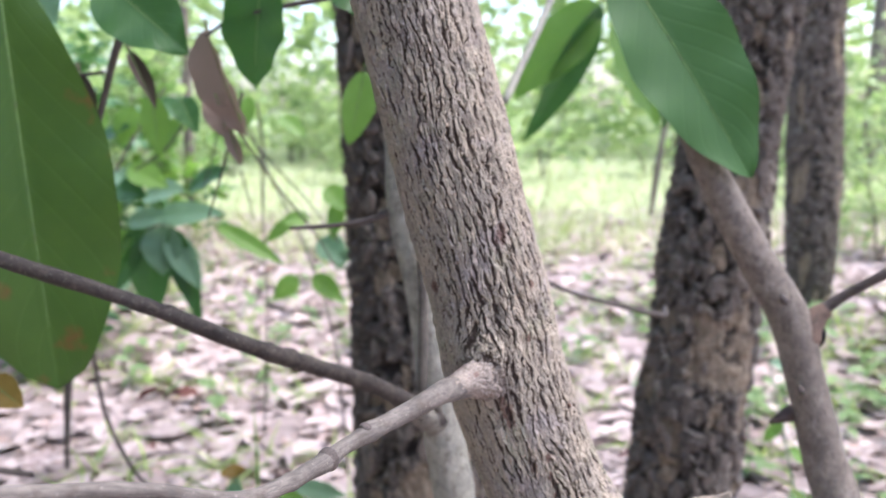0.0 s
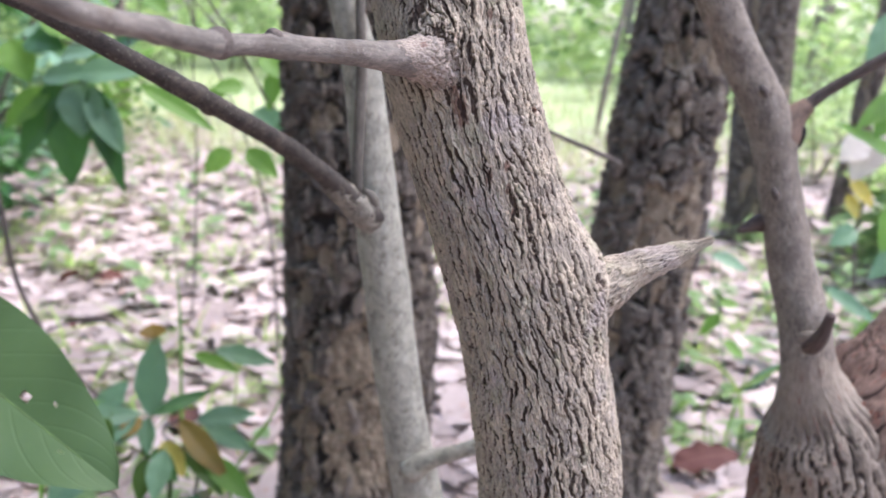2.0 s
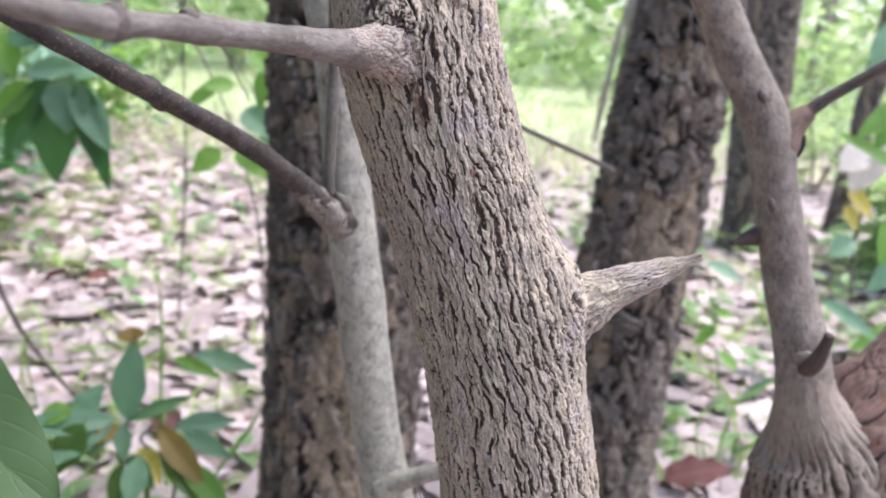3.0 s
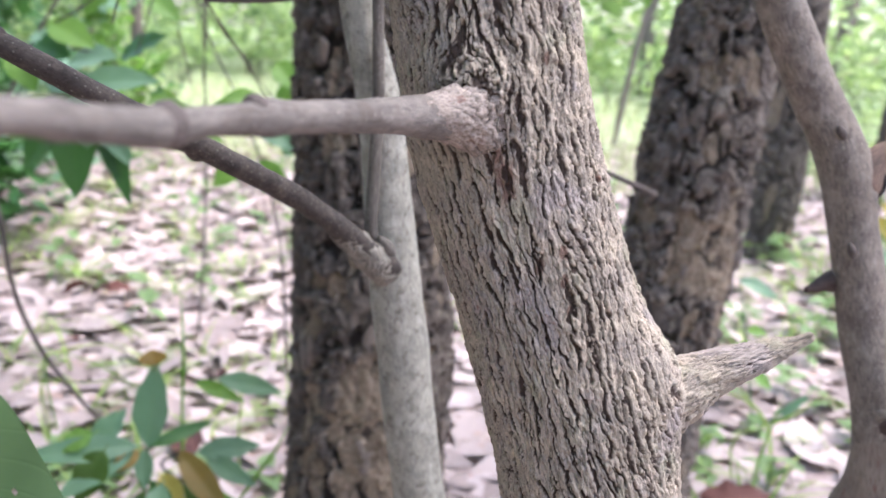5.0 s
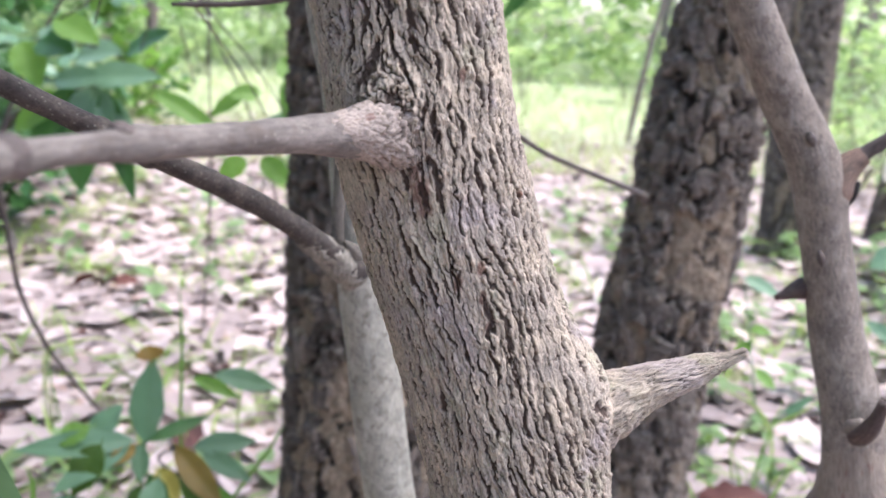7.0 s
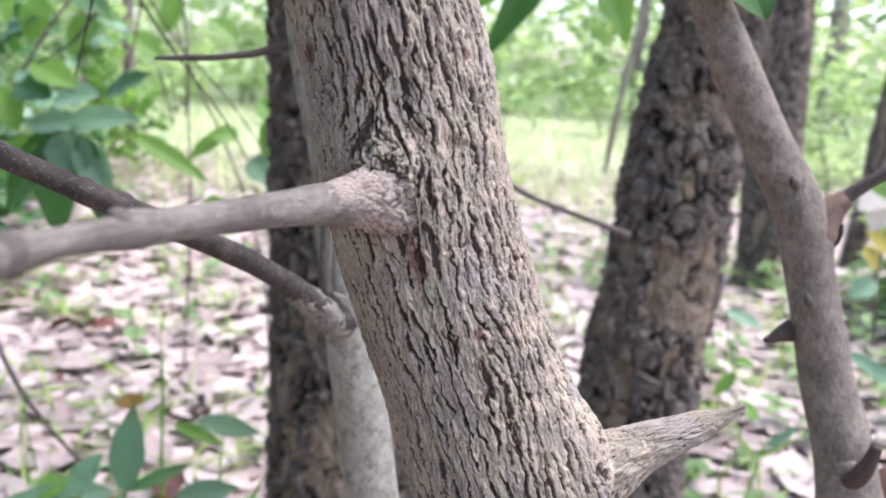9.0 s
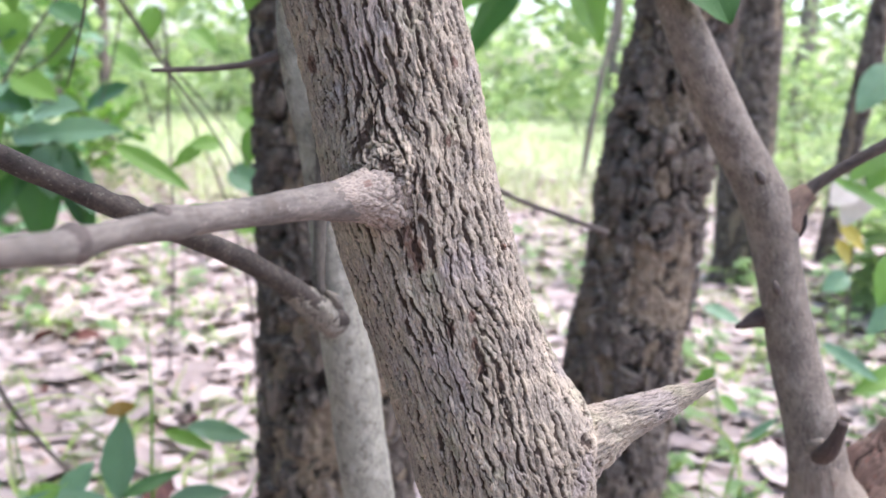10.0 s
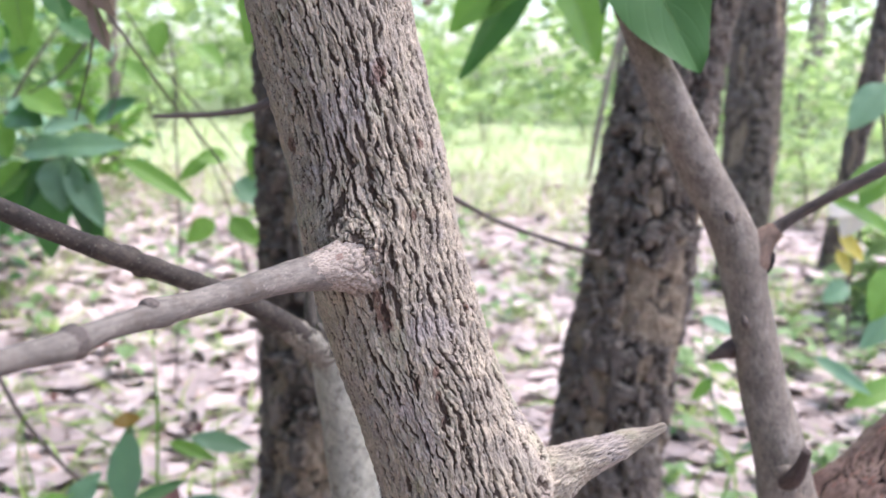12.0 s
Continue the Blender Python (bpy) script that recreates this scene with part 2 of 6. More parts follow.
M_BROWN = smooth_bark("brown_smooth_bark", (0.212, 0.176, 0.142), (0.125, 0.102, 0.083), (0.40, 0.36, 0.315), (620, 110), 48.0, 0.65, 0.2)
M_TWIG = smooth_bark("dark_twig_bark", (0.105, 0.083, 0.072), (0.066, 0.054, 0.048), (0.18, 0.15, 0.13))
M_LIMB = smooth_bark("brown_limb_bark", (0.056, 0.045, 0.037), (0.024, 0.019, 0.016), (0.20, 0.19, 0.16), (500, 260), 70.0, 0.8)
M_BRANCH = smooth_bark("grey_branch_bark", (0.158, 0.136, 0.118), (0.090, 0.078, 0.068), (0.25, 0.22, 0.195))
M_LEAF = leaf_material("broad_green_leaf", (0.032, 0.100, 0.026), (0.066, 0.165, 0.042), 0.36, 0.36, (0.075, 0.16, 0.042), (0.05, 0.12, 0.02))
M_LEAF_DEEP = leaf_material("deep_green_leaf", (0.026, 0.088, 0.018), (0.052, 0.132, 0.028), 0.62, 0.26, (0.07, 0.155, 0.045), None, 0.5)
M_LEAF_GREY = leaf_material("dull_olive_leaf", (0.070, 0.130, 0.050), (0.125, 0.195, 0.085), 0.45, 0.36, (0.12, 0.2, 0.09), None, 0.4)
M_LEAF_OLD = leaf_material("old_green_leaf", (0.046, 0.102, 0.018), (0.094, 0.165, 0.028), 0.4, 0.4, (0.11, 0.19, 0.05), (0.15, 0.085, 0.028), 0.8)
M_LEAF_LIGHT = leaf_material("light_green_leaf", (0.105, 0.225, 0.038), (0.19, 0.345, 0.07), 0.45, 0.5, (0.2, 0.32, 0.08))
M_SPROUT = leaf_material("sprout_leaf", (0.13, 0.215, 0.075), (0.25, 0.36, 0.155), 0.5, 0.45, (0.24, 0.34, 0.14))
M_LEAF_DULL = leaf_material("bluish_green_leaf", (0.10, 0.20, 0.11), (0.19, 0.32, 0.19), 0.35, 0.35, (0.16, 0.26, 0.13))
M_LEAF_RED = leaf_material("reddening_leaf", (0.12, 0.14, 0.03), (0.30, 0.16, 0.04), 0.45, 0.4, (0.25, 0.2, 0.06), (0.26, 0.08, 0.035))
M_LEAF_YELLOW = leaf_material("yellow_leaf", (0.42, 0.34, 0.05), (0.5, 0.42, 0.12), 0.5, 0.4, (0.5, 0.45, 0.2))
M_LEAF_PALE = leaf_material("pale_withered_leaf", (0.40, 0.36, 0.31), (0.58, 0.53, 0.48), 0.7, 0.3, (0.45, 0.4, 0.33))
M_LEAF_BROWN = leaf_material("withered_brown_leaf", (0.17, 0.125, 0.105), (0.28, 0.22, 0.19), 0.8, 0.2, (0.16, 0.11, 0.09))
M_WOODS = leaf_material("understory_leaf", (0.13, 0.23, 0.08), (0.38, 0.48, 0.235), 0.5, 0.55, (0.2, 0.3, 0.1), None, 0.9)
M_GRASS = leaf_material("grass_blade", (0.20, 0.26, 0.115), (0.48, 0.51, 0.31), 0.5, 0.45, (0.3, 0.4, 0.12), None, 0.9, 0.0)
M_TUFT = leaf_material("tuft_grass_blade", (0.10, 0.20, 0.035), (0.32, 0.42, 0.12), 0.5, 0.4, (0.3, 0.4, 0.12), None, 0.9, 0.0)
M_LITTER = leaf_material("dry_leaf", (0.125, 0.088, 0.074), (0.46, 0.378, 0.347), 0.8, 0.1, (0.5, 0.4, 0.35), (0.36, 0.24, 0.19), 1.0)
M_LITTER_RED = leaf_material("russet_dry_leaf", (0.034, 0.011, 0.008), (0.105, 0.033, 0.022), 0.7, 0.1, (0.3, 0.14, 0.1), None, 0.8)
M_DARK_DRY = leaf_material("dark_dry_leaf", (0.045, 0.034, 0.026), (0.11, 0.085, 0.066), 0.8, 0.1, (0.1, 0.08, 0.06))
M_GROUND = ground_material()

# ---- mesh tools ----
def hash01(i, j, k):
    h = (i.astype(np.int64) * 374761393 + j.astype(np.int64) * 668265263 + k * 2147483647) & 0xFFFFFFFF
    h = ((h ^ (h >> 13)) * 1274126177) & 0xFFFFFFFF
    h = ((h ^ (h >> 16)) * 2246822519) & 0xFFFFFFFF
    return ((h ^ (h >> 15)) & 0xFFFFFF) / float(0x1000000)


def vnoise(p, q, k, wrap=0):
    """Smooth value noise, -1 to 1; wrap: cells round a trunk."""
    i, j = np.floor(p), np.floor(q)
    f, g = p - i, q - j
    f, g = f * f * (3 - 2 * f), g * g * (3 - 2 * g)

    def at(a, c):
        return hash01(np.mod(a, wrap) if wrap else a, c, k)
    v = (at(i, j) * (1 - f) + at(i + 1, j) * f) * (1 - g) + (at(i, j + 1) * (1 - f) + at(i + 1, j + 1) * f) * g
    return 2 * v - 1


def gnoise(p, q, k, wrap=0):
    """Gradient noise, about -0.7 to 0.7; wrap: cells round a trunk."""
    i, j = np.floor(p), np.floor(q)
    f, g = p - i, q - j
    u, v = f * f * f * (f * (f * 6 - 15) + 10), g * g * g * (g * (g * 6 - 15) + 10)

    def at(a, c, x, y):
        ang = 2 * math.pi * hash01(np.mod(a, wrap) if wrap else a, c, k)
        return np.cos(ang) * x + np.sin(ang) * y
    lo = at(i, j, f, g) * (1 - u) + at(i + 1, j, f - 1, g) * u
    hi = at(i, j + 1, f, g - 1) * (1 - u) + at(i + 1, j + 1, f - 1, g - 1) * u
    return lo * (1 - v) + hi * v


def worley(p, q, k, wrap):
    i, j = np.floor(p), np.floor(q)
    f1, f2, idn = np.full(p.shape, 9.0), np.full(p.shape, 9.0), np.zeros(p.shape)
    for a in (-1, 0, 1):
        for c in (-1, 0, 1):
            ci, cj = np.mod(i + a, wrap), j + c
            x = i + a + 0.1 + 0.8 * hash01(ci, cj, k) - p
            y = j + c + 0.1 + 0.8 * hash01(ci, cj, k + 1) - q
            d = np.sqrt(x * x + y * y)
            near = d < f1
            f2 = np.where(near, f1, np.minimum(f2, d))
            idn = np.where(near, hash01(ci, cj, k + 2), idn)
            f1 = np.where(near, d, f1)
    return f1, f2, idn


def grooves(lat, s, cw, cl, wrap, k, half_w, half_l, tilt=0.0):
    """Lens-shaped splits in staggered rows: 0 outside, 1 at the bottom of a split. tilt: how far they lean out of the row."""
    p, q = lat / cw, s / cl
    i = np.floor(p)
    best = np.zeros(lat.shape)
    for a in (-1, 0, 1):
        stag = np.mod(i + a, 2) * 0.5
        j = np.floor(q - stag)
        for c in (-1, 0, 1):
            ci, cj = np.mod(i + a, wrap), j + c
            r1, r2, r3, r4 = (hash01(ci, cj, k + m) for m in range(4))
            y = (q - stag - (j + c) - 0.5 - 0.5 * (r2 - 0.5)) * cl
            x = (p - (i + a) - 0.5 - 0.55 * (r1 - 0.5)) * cw
            hl = half_l * (0.55 + 0.75 * r3)
            hw = half_w * (0.45 + 0.95 * r4)
            x = x + (tilt - (r2 - 0.5) * 0.22) * y - 0.13 * cw * np.sin(y / hl * 2.6 + 6 * r1)
            t = np.clip(1 - (y / hl) ** 2, 0, 1)
            best = np.maximum(best, np.clip(1.25 * (1 - np.abs(x) / (hw * np.sqrt(t) + 1e-6)), 0, 1) * np.sqrt(t))
    return best


def curve_at(pts, s):
    """A smooth line through points (tuples of any length), at parameters 0..1 along its length."""
    P = np.array(pts, float)
    d = np.concatenate([[0], np.cumsum(np.linalg.norm(np.diff(P[:, :3], axis=0), axis=1))])
    T = np.gradient(P, d, axis=0) if len(P) > 2 else np.repeat((P[1:] - P[:1]) / d[-1], 2, axis=0)
    x = np.asarray(s) * d[-1]
    k = np.clip(np.searchsorted(d, x, side="right") - 1, 0, len(d) - 2)
    h = (d[k + 1] - d[k])
    u = ((x - d[k]) / h)[:, None]
    h = h[:, None]
    return ((2 * u**3 - 3 * u**2 + 1) * P[k] + (u**3 - 2 * u**2 + u) * h * T[k] + (-2 * u**3 + 3 * u**2) * P[k + 1] + (u**3 - u**2) * h * T[k + 1]), d[-1]


def tube(pts, s, th, relief=None):
    """Skin round a line of (x, y, z, radius). Angle 0 faces -y, positive to the right. relief(lat, along, P) -> (height, furrow)."""
    C, L = curve_at(pts, s)
    cen, rad = C[:, :3], np.maximum(C[:, 3], 0.0004)
    tan = np.gradient(cen, axis=0)
    tan /= np.linalg.norm(tan, axis=1)[:, None]
    side = np.cross(np.array([0.0, 1.0, 0.0]), tan)
    bad = np.linalg.norm(side, axis=1) < 0.25
    side[bad] = np.cross(np.array([0.3, 0.1, 1.0]), tan[bad])
    side /= np.linalg.norm(side, axis=1)[:, None]
    front = np.cross(side, tan)
    sg = np.where(front[:, 1:2] > 0, -1.0, 1.0)
    front = front * np.where(np.abs(front[:, 1:2]) > 0.05, sg, 1.0)
    lat = rad.mean() * th[None, :] + 0 * rad[:, None]
    along = (np.asarray(s) * L)[:, None] + 0 * lat
    disp, fur = relief(lat, along, np.broadcast_to(th, lat.shape)) if relief else (0 * lat, 0 * lat)
    R = rad[:, None] + disp
    V = cen[:, None, :] + R[:, :, None] * (np.sin(th)[None, :, None] * side[:, None, :] + np.cos(th)[None, :, None] * front[:, None, :])
    return V, lat, along, fur


def skin(name, V, lat, along, fur, stain=None):
    """Mesh from a closed grid of rings, with UV in metres and the furrow attribute."""
    ns, nu = V.shape[:2]
    me = bpy.data.meshes.new(name)
    ii, jj = np.meshgrid(np.arange(ns - 1), np.arange(nu), indexing="ij")
    j2 = (jj + 1) % nu
    quads = np.stack([ii * nu + jj, ii * nu + j2, (ii + 1) * nu + j2, (ii + 1) * nu + jj], -1).reshape(-1, 4)
    verts = V.reshape(-1, 3)
    n = len(verts)
    me.vertices.add(n + 2)
    me.vertices.foreach_set("co", np.concatenate([verts, V[:1].mean(1), V[-1:].mean(1)]).ravel().astype(np.float32))
    jr = np.arange(nu)
    tris = np.concatenate([np.stack([np.full(nu, n), (jr + 1) % nu, jr], -1), np.stack([np.full(nu, n + 1), (ns - 1) * nu + jr, (ns - 1) * nu + (jr + 1) % nu], -1)])
    loops = np.concatenate([quads.ravel(), tris.ravel()]).astype(np.int32)
    me.loops.add(len(loops))
    me.loops.foreach_set("vertex_index", loops)
    starts = np.concatenate([np.arange(len(quads)) * 4, len(quads) * 4 + np.arange(len(tris)) * 3]).astype(np.int32)
    me.polygons.add(len(starts))
    me.polygons.foreach_set("loop_start", starts)
    me.polygons.foreach_set("use_smooth", np.ones(len(starts), bool))
    me.update(calc_edges=True)
    la, al = np.concatenate([lat.ravel(), [0, 0]]), np.concatenate([along.ravel(), [0, along.max()]])
    uv = me.uv_layers.new(name="UVMap")
    uv.data.foreach_set("uv", np.stack([la[loops], al[loops]], -1).ravel().astype(np.float32))
    at = me.attributes.new("furrow", "FLOAT", "POINT")
    at.data.foreach_set("value", np.concatenate([fur.ravel(), [0, 0]]).astype(np.float32))
    if stain is not None:
        st = me.attributes.new("stain", "FLOAT", "POINT")
        st.data.foreach_set("value", np.concatenate([stain.ravel(), [0, 0]]).astype(np.float32))
    me.validate()
    return me


def part(name, me, material, parent, label=""):
    if isinstance(me, bmesh.types.BMesh):
        bm, me = me, bpy.data.meshes.new(name)
        bm.to_mesh(me)
        bm.free()
    if not me.materials:
        me.materials.append(material)
    ob = new(name, me)
    ob.parent = parent
    if label:
        ob["label"] = label
    return ob


def thing(name, at, label, category, group="", kind=""):
    ob = new(name)
    ob.empty_display_size = 0.05
    ob.location = at
    return tagged(ob, label, category, group, kind)


def under(ob, parent):
    """Keep the child where it was built, in world metres."""
    ob.matrix_parent_inverse = Matrix.Translation(-parent.location)
    return ob




def stick(name, pts, material, parent, label="", rings=40, sides=14, lumps=0.06, k=1):
    """A twig or branch: rounded, slightly uneven, with a blunt end."""
    th = np.linspace(-math.pi, math.pi, sides + 1)[:-1]
    s = np.linspace(0, 1, rings)

    def relief(lat, along, t):
        r = np.array(pts)[:, 3].mean()
        return r * lumps * (vnoise(t / math.pi * 2 + 4, along / (r * 5), k, 4) + 0.6 * vnoise(t / math.pi * 4 + 8, along / (r * 1.8), k + 5, 8)), 0 * lat
    return under(part(name, skin(name, *tube(pts, s, th, relief)), material, parent, label), parent)


def blade(length, width, fold=0.25, droop=0.25, wave=0.03, tip=1.0, n=14, m=4, seed=0, bulge=0.45, twist=0.0, rnd=0.75):
    """A leaf along +y with its face to +z: folded at the midrib, drooping, wavy at the rim, a short point at the tip."""
    rng = random.Random(seed)
    ph = rng.random() * 6
    v, uv, faces = [], [], []
    for i in range(n + 1):
        t = i / n
        w = width / 2 * max(0.0, math.sin(math.pi * t ** (bulge + 0.35)) ** rnd if 0 < t < 1 else 0.0) * (1 - 0.25 * tip * t**3) + 0.0006
        ang = droop * t
        y, z = length * t * (1 - 0.18 * abs(droop) * t), -length * droop * 0.5 * t * t
        tw = twist * t
        for j in range(-m, m + 1):
            a = j / m
            zz = abs(a) * w * fold + wave * width * math.sin(6.5 * t * math.pi + ph + (2 if a > 0 else 0)) * a * a
            x = a * w
            v.append((x * math.cos(tw) - zz * math.sin(tw), y, z + zz * math.cos(tw) + x * math.sin(tw)))
            uv.append((0.5 + a / 2, t))
    k = 2 * m + 1
    for i in range(n):
        for j in range(2 * m):
            faces.append((i * k + j, i * k + j + 1, (i + 1) * k + j + 1, (i + 1) * k + j))
    return v, uv, faces


def sheet(name, v, uv, faces):
    me = bpy.data.meshes.new(name)
    me.from_pydata(v, [], faces)
    lay = me.uv_layers.new(name="UVMap")
    idx = np.zeros(len(me.loops), np.int32)
    me.loops.foreach_get("vertex_index", idx)
    lay.data.foreach_set("uv", np.array(uv, np.float32)[idx].ravel())
    me.polygons.foreach_set("use_smooth", np.ones(len(me.polygons), bool))
    me.update()
    return me


def aim(base, tip, face):
    """The axes of a leaf from its base to its tip, its face turned towards 'face'."""
    y = (Vector(tip) - Vector(base)).normalized()
    z = (Vector(face) - y * Vector(face).dot(y)).normalized()
    x = y.cross(z)
    return Matrix.Translation(base) @ Matrix((x, y, z)).transposed().to_4x4()


def leaf(base, tip, width, material, parent, face=(0, -0.6, 0.8), fold=0.22, droop=0.2, seed=0, label="", n=18, m=6, stalk=0.012, bulge=0.45, twist=0.0, rnd=0.75, holes=()):
    """One leaf blade with its stalk, from base to tip."""
    length = (Vector(tip) - Vector(base)).length
    v, uv, f = blade(length, width, fold, droop, 0.035, 1.0, n, m, seed, bulge, twist, rnd)
    gone = {i * 2 * m + j + d for i, j, w in holes for d in range(w)}
    f = [q for i, q in enumerate(f) if i not in gone]
    # stalk: a thin square rod behind the base
    o = len(v)
    for y, r in ((-stalk, 0.0011), (length * 0.06, 0.0009)):
        for x, z in ((-r, -r), (r, -r), (r, r), (-r, r)):
            v.append((x, y, z - 0.0008))
            uv.append((0.5, 0.0))
    for q in range(4):
        f.append((o + q, o + (q + 1) % 4, o + 4 + (q + 1) % 4, o + 4 + q))
    ob = part("leaf", sheet("leaf", v, uv, f), material, parent, label)
    ob.matrix_basis = aim(base, tip, face)
    if n >= 18:
        k = 2 * m + 1
        line = [(v[i * k + m][0], v[i * k + m][1], v[i * k + m][2] + 0.0002, 0.0011 * (1 - 0.75 * i / n)) for i in range(0, n - n // 9, max(1, n // 9))]
        part("midrib", skin("midrib", *tube(line, np.linspace(0, 1, 22), np.linspace(-math.pi, math.pi, 7)[:-1])), M_RIB, ob, "pale green midrib")
    return under(ob, parent)


# ---- ground ----
def ground_height(x, y):
    return 0.03 * vnoise(x * 0.7, y * 0.7, 3) + 0.012 * vnoise(x * 3.1, y * 3.1, 5)


def build_ground():
    gx = np.concatenate([-np.geomspace(260, 6, 14), np.linspace(-5.5, 6.5, 150), np.geomspace(7, 260, 14)])
    gy = np.concatenate([-np.geomspace(260, 2, 10), np.linspace(-1, 12, 160), np.geomspace(12.5, 420, 18)])
    X, Y = np.meshgrid(gx, gy)
    Z = ground_height(X, Y)
    far = np.clip((np.hypot(X, Y) - 14) / 60, 0, 1)
    Z = Z + far * 0.6
    v = np.stack([X, Y, Z], -1).reshape(-1, 3).tolist()
    w = len(gx)
    f = [(j * w + i, j * w + i + 1, (j + 1) * w + i + 1, (j + 1) * w + i) for j in range(len(gy) - 1) for i in range(w - 1)]
    me = bpy.data.meshes.new("ground")
    me.from_pydata(v, [], f)
    me.polygons.foreach_set("use_smooth", np.ones(len(f), bool))
    me.materials.append(M_GROUND)
    return tagged(new("ground", me), "forest floor of pinkish dry soil, leaf litter and grass", "ground", "", "structure")


ground = build_ground()

# ---- the fissured tree in the middle ----
KNOT_S, SPIKE_S = 1.078, 0.937


def fissured_relief(radius):
    """Short, slanting, ragged splits between rope-like ridges, which part round the knot and the stub."""
    girth = 2 * math.pi * radius

    def rows(cw):
        return round(girth / cw)

    def relief(lat, s, th):
        l2, bulge = lat.copy(), np.zeros(lat.shape)
        for l0, s0, a, h, sg in ((-0.29 * radius, KNOT_S, 0.0125, 0.0075, 0.0125), (1.42 * radius, SPIKE_S - 0.008, 0.017, 0.011, 0.021)):
            X, S = lat - l0, s - s0
            r2 = X * X + S * S
            l2 = np.where(np.abs(X) < 0.09, l0 + X * (1 - 0.85 * a * a / np.maximum(r2, a * a)) + (l2 - lat), l2)
            bulge += h * np.exp(-r2 / (2 * sg * sg))
        warp = 0.0024 * vnoise(lat / 0.02 + 40, s / 0.034, 11) + 0.0010 * vnoise(lat / 0.006 + 90, s / 0.013, 12)
        rag = 0.00075 * vnoise(lat / 0.0016 + 190, s / 0.0026, 13) + 0.00045 * vnoise(lat / 0.0009 + 290, s / 0.0012, 14)
        l3 = l2 + warp
        knot_x, knot_s = lat + 0.29 * radius, s - KNOT_S
        above = np.exp(-((knot_x / 0.017) ** 2 + ((knot_s - 0.030) / 0.028) ** 2))
        near = np.exp(-(knot_x**2 + knot_s**2) / (2 * 0.012**2))
        # the main splits, denser ones between them, and hairlines
        thin = np.clip(0.5 + 0.8 * vnoise(lat / 0.013 + 75, s / 0.024, 19), 0.25, 1)
        ga = grooves(l3 + rag, s, 0.0062, 0.0160, rows(0.0062), 25, 0.00112, 0.0100, 0.05)
        gb = grooves(l3 - rag + 0.002, s - 0.006, 0.0042, 0.0105, rows(0.0042), 65, 0.00060, 0.0062, 0.04) * thin
        gc = grooves(l3 + 1.2 * rag + 0.0013, s, 0.0024, 0.0068, rows(0.0024), 95, 0.00028, 0.0040, 0.03)
        g4 = grooves(l3 + rag, s, 0.0088, 0.024, rows(0.0088), 28, 0.0017, 0.0145, 0.05) * np.clip(1.6 * above, 0, 1)
        lips = grooves(l3 + rag, s, 0.0062, 0.0160, rows(0.0062), 25, 0.0025, 0.0118, 0.05)
        main = np.clip(1.7 * np.maximum(ga, g4), 0, 1)
        side = np.clip(1.5 * gb, 0, 1)
        # short breaks across the ridges round the knot
        nk = gnoise(lat / 0.0042 + 700, s / 0.0055, 35) + 0.5 * gnoise(lat / 0.002 + 800, s / 0.0025, 36)
        chunk = np.clip(1.3 - np.abs(nk) / 0.08, 0, 1) * np.clip(1.2 * near, 0, 1)
        brk = np.clip(1.2 - np.abs(gnoise(l3 / 0.006 + 310, s / 0.0042, 37)) / 0.035, 0, 1) * np.clip(vnoise(lat / 0.004 + 33, s / 0.006, 38) - 0.35, 0, 1)
        g = np.maximum(np.maximum(main, chunk), 0.75 * side)
        # fibres and small lifted scales on the ridges
        w = l3 + 0.04 * s
        fibre = 0.00042 * gnoise(w / 0.0017 + 140, s / 0.010, 22) + 0.00026 * gnoise(w / 0.0009 + 240, s / 0.0050, 23)
        scale = np.clip((vnoise((w + 0.4 * rag) / 0.0036 + 400, s / 0.0085, 24) - 0.05) / 0.12, 0, 1) + 0.6 * np.clip((vnoise(w / 0.0020 + 500, s / 0.0046, 26) - 0.1) / 0.12, 0, 1)
        crumbs = 0.00046 * vnoise(lat / 0.0012 + 300, s / 0.0018, 42) + 0.00022 * vnoise(lat / 0.0006 + 350, s / 0.0009, 43)
        swell = 0.0009 * vnoise(lat / 0.014 + 50, s / 0.05, 44) + 0.0006 * vnoise(l3 / 0.0055 + 60, s / 0.013, 45)
        high = bulge + swell + 0.0007 * lips + 0.00048 * scale + fibre * 1.4 + crumbs * (1 + 1.5 * near)
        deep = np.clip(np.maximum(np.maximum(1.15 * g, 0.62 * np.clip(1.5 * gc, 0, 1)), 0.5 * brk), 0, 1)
        return high - 0.0023 * np.maximum(main, chunk) - 0.0013 * side - 0.0005 * gc - 0.0005 * brk, deep
    return relief


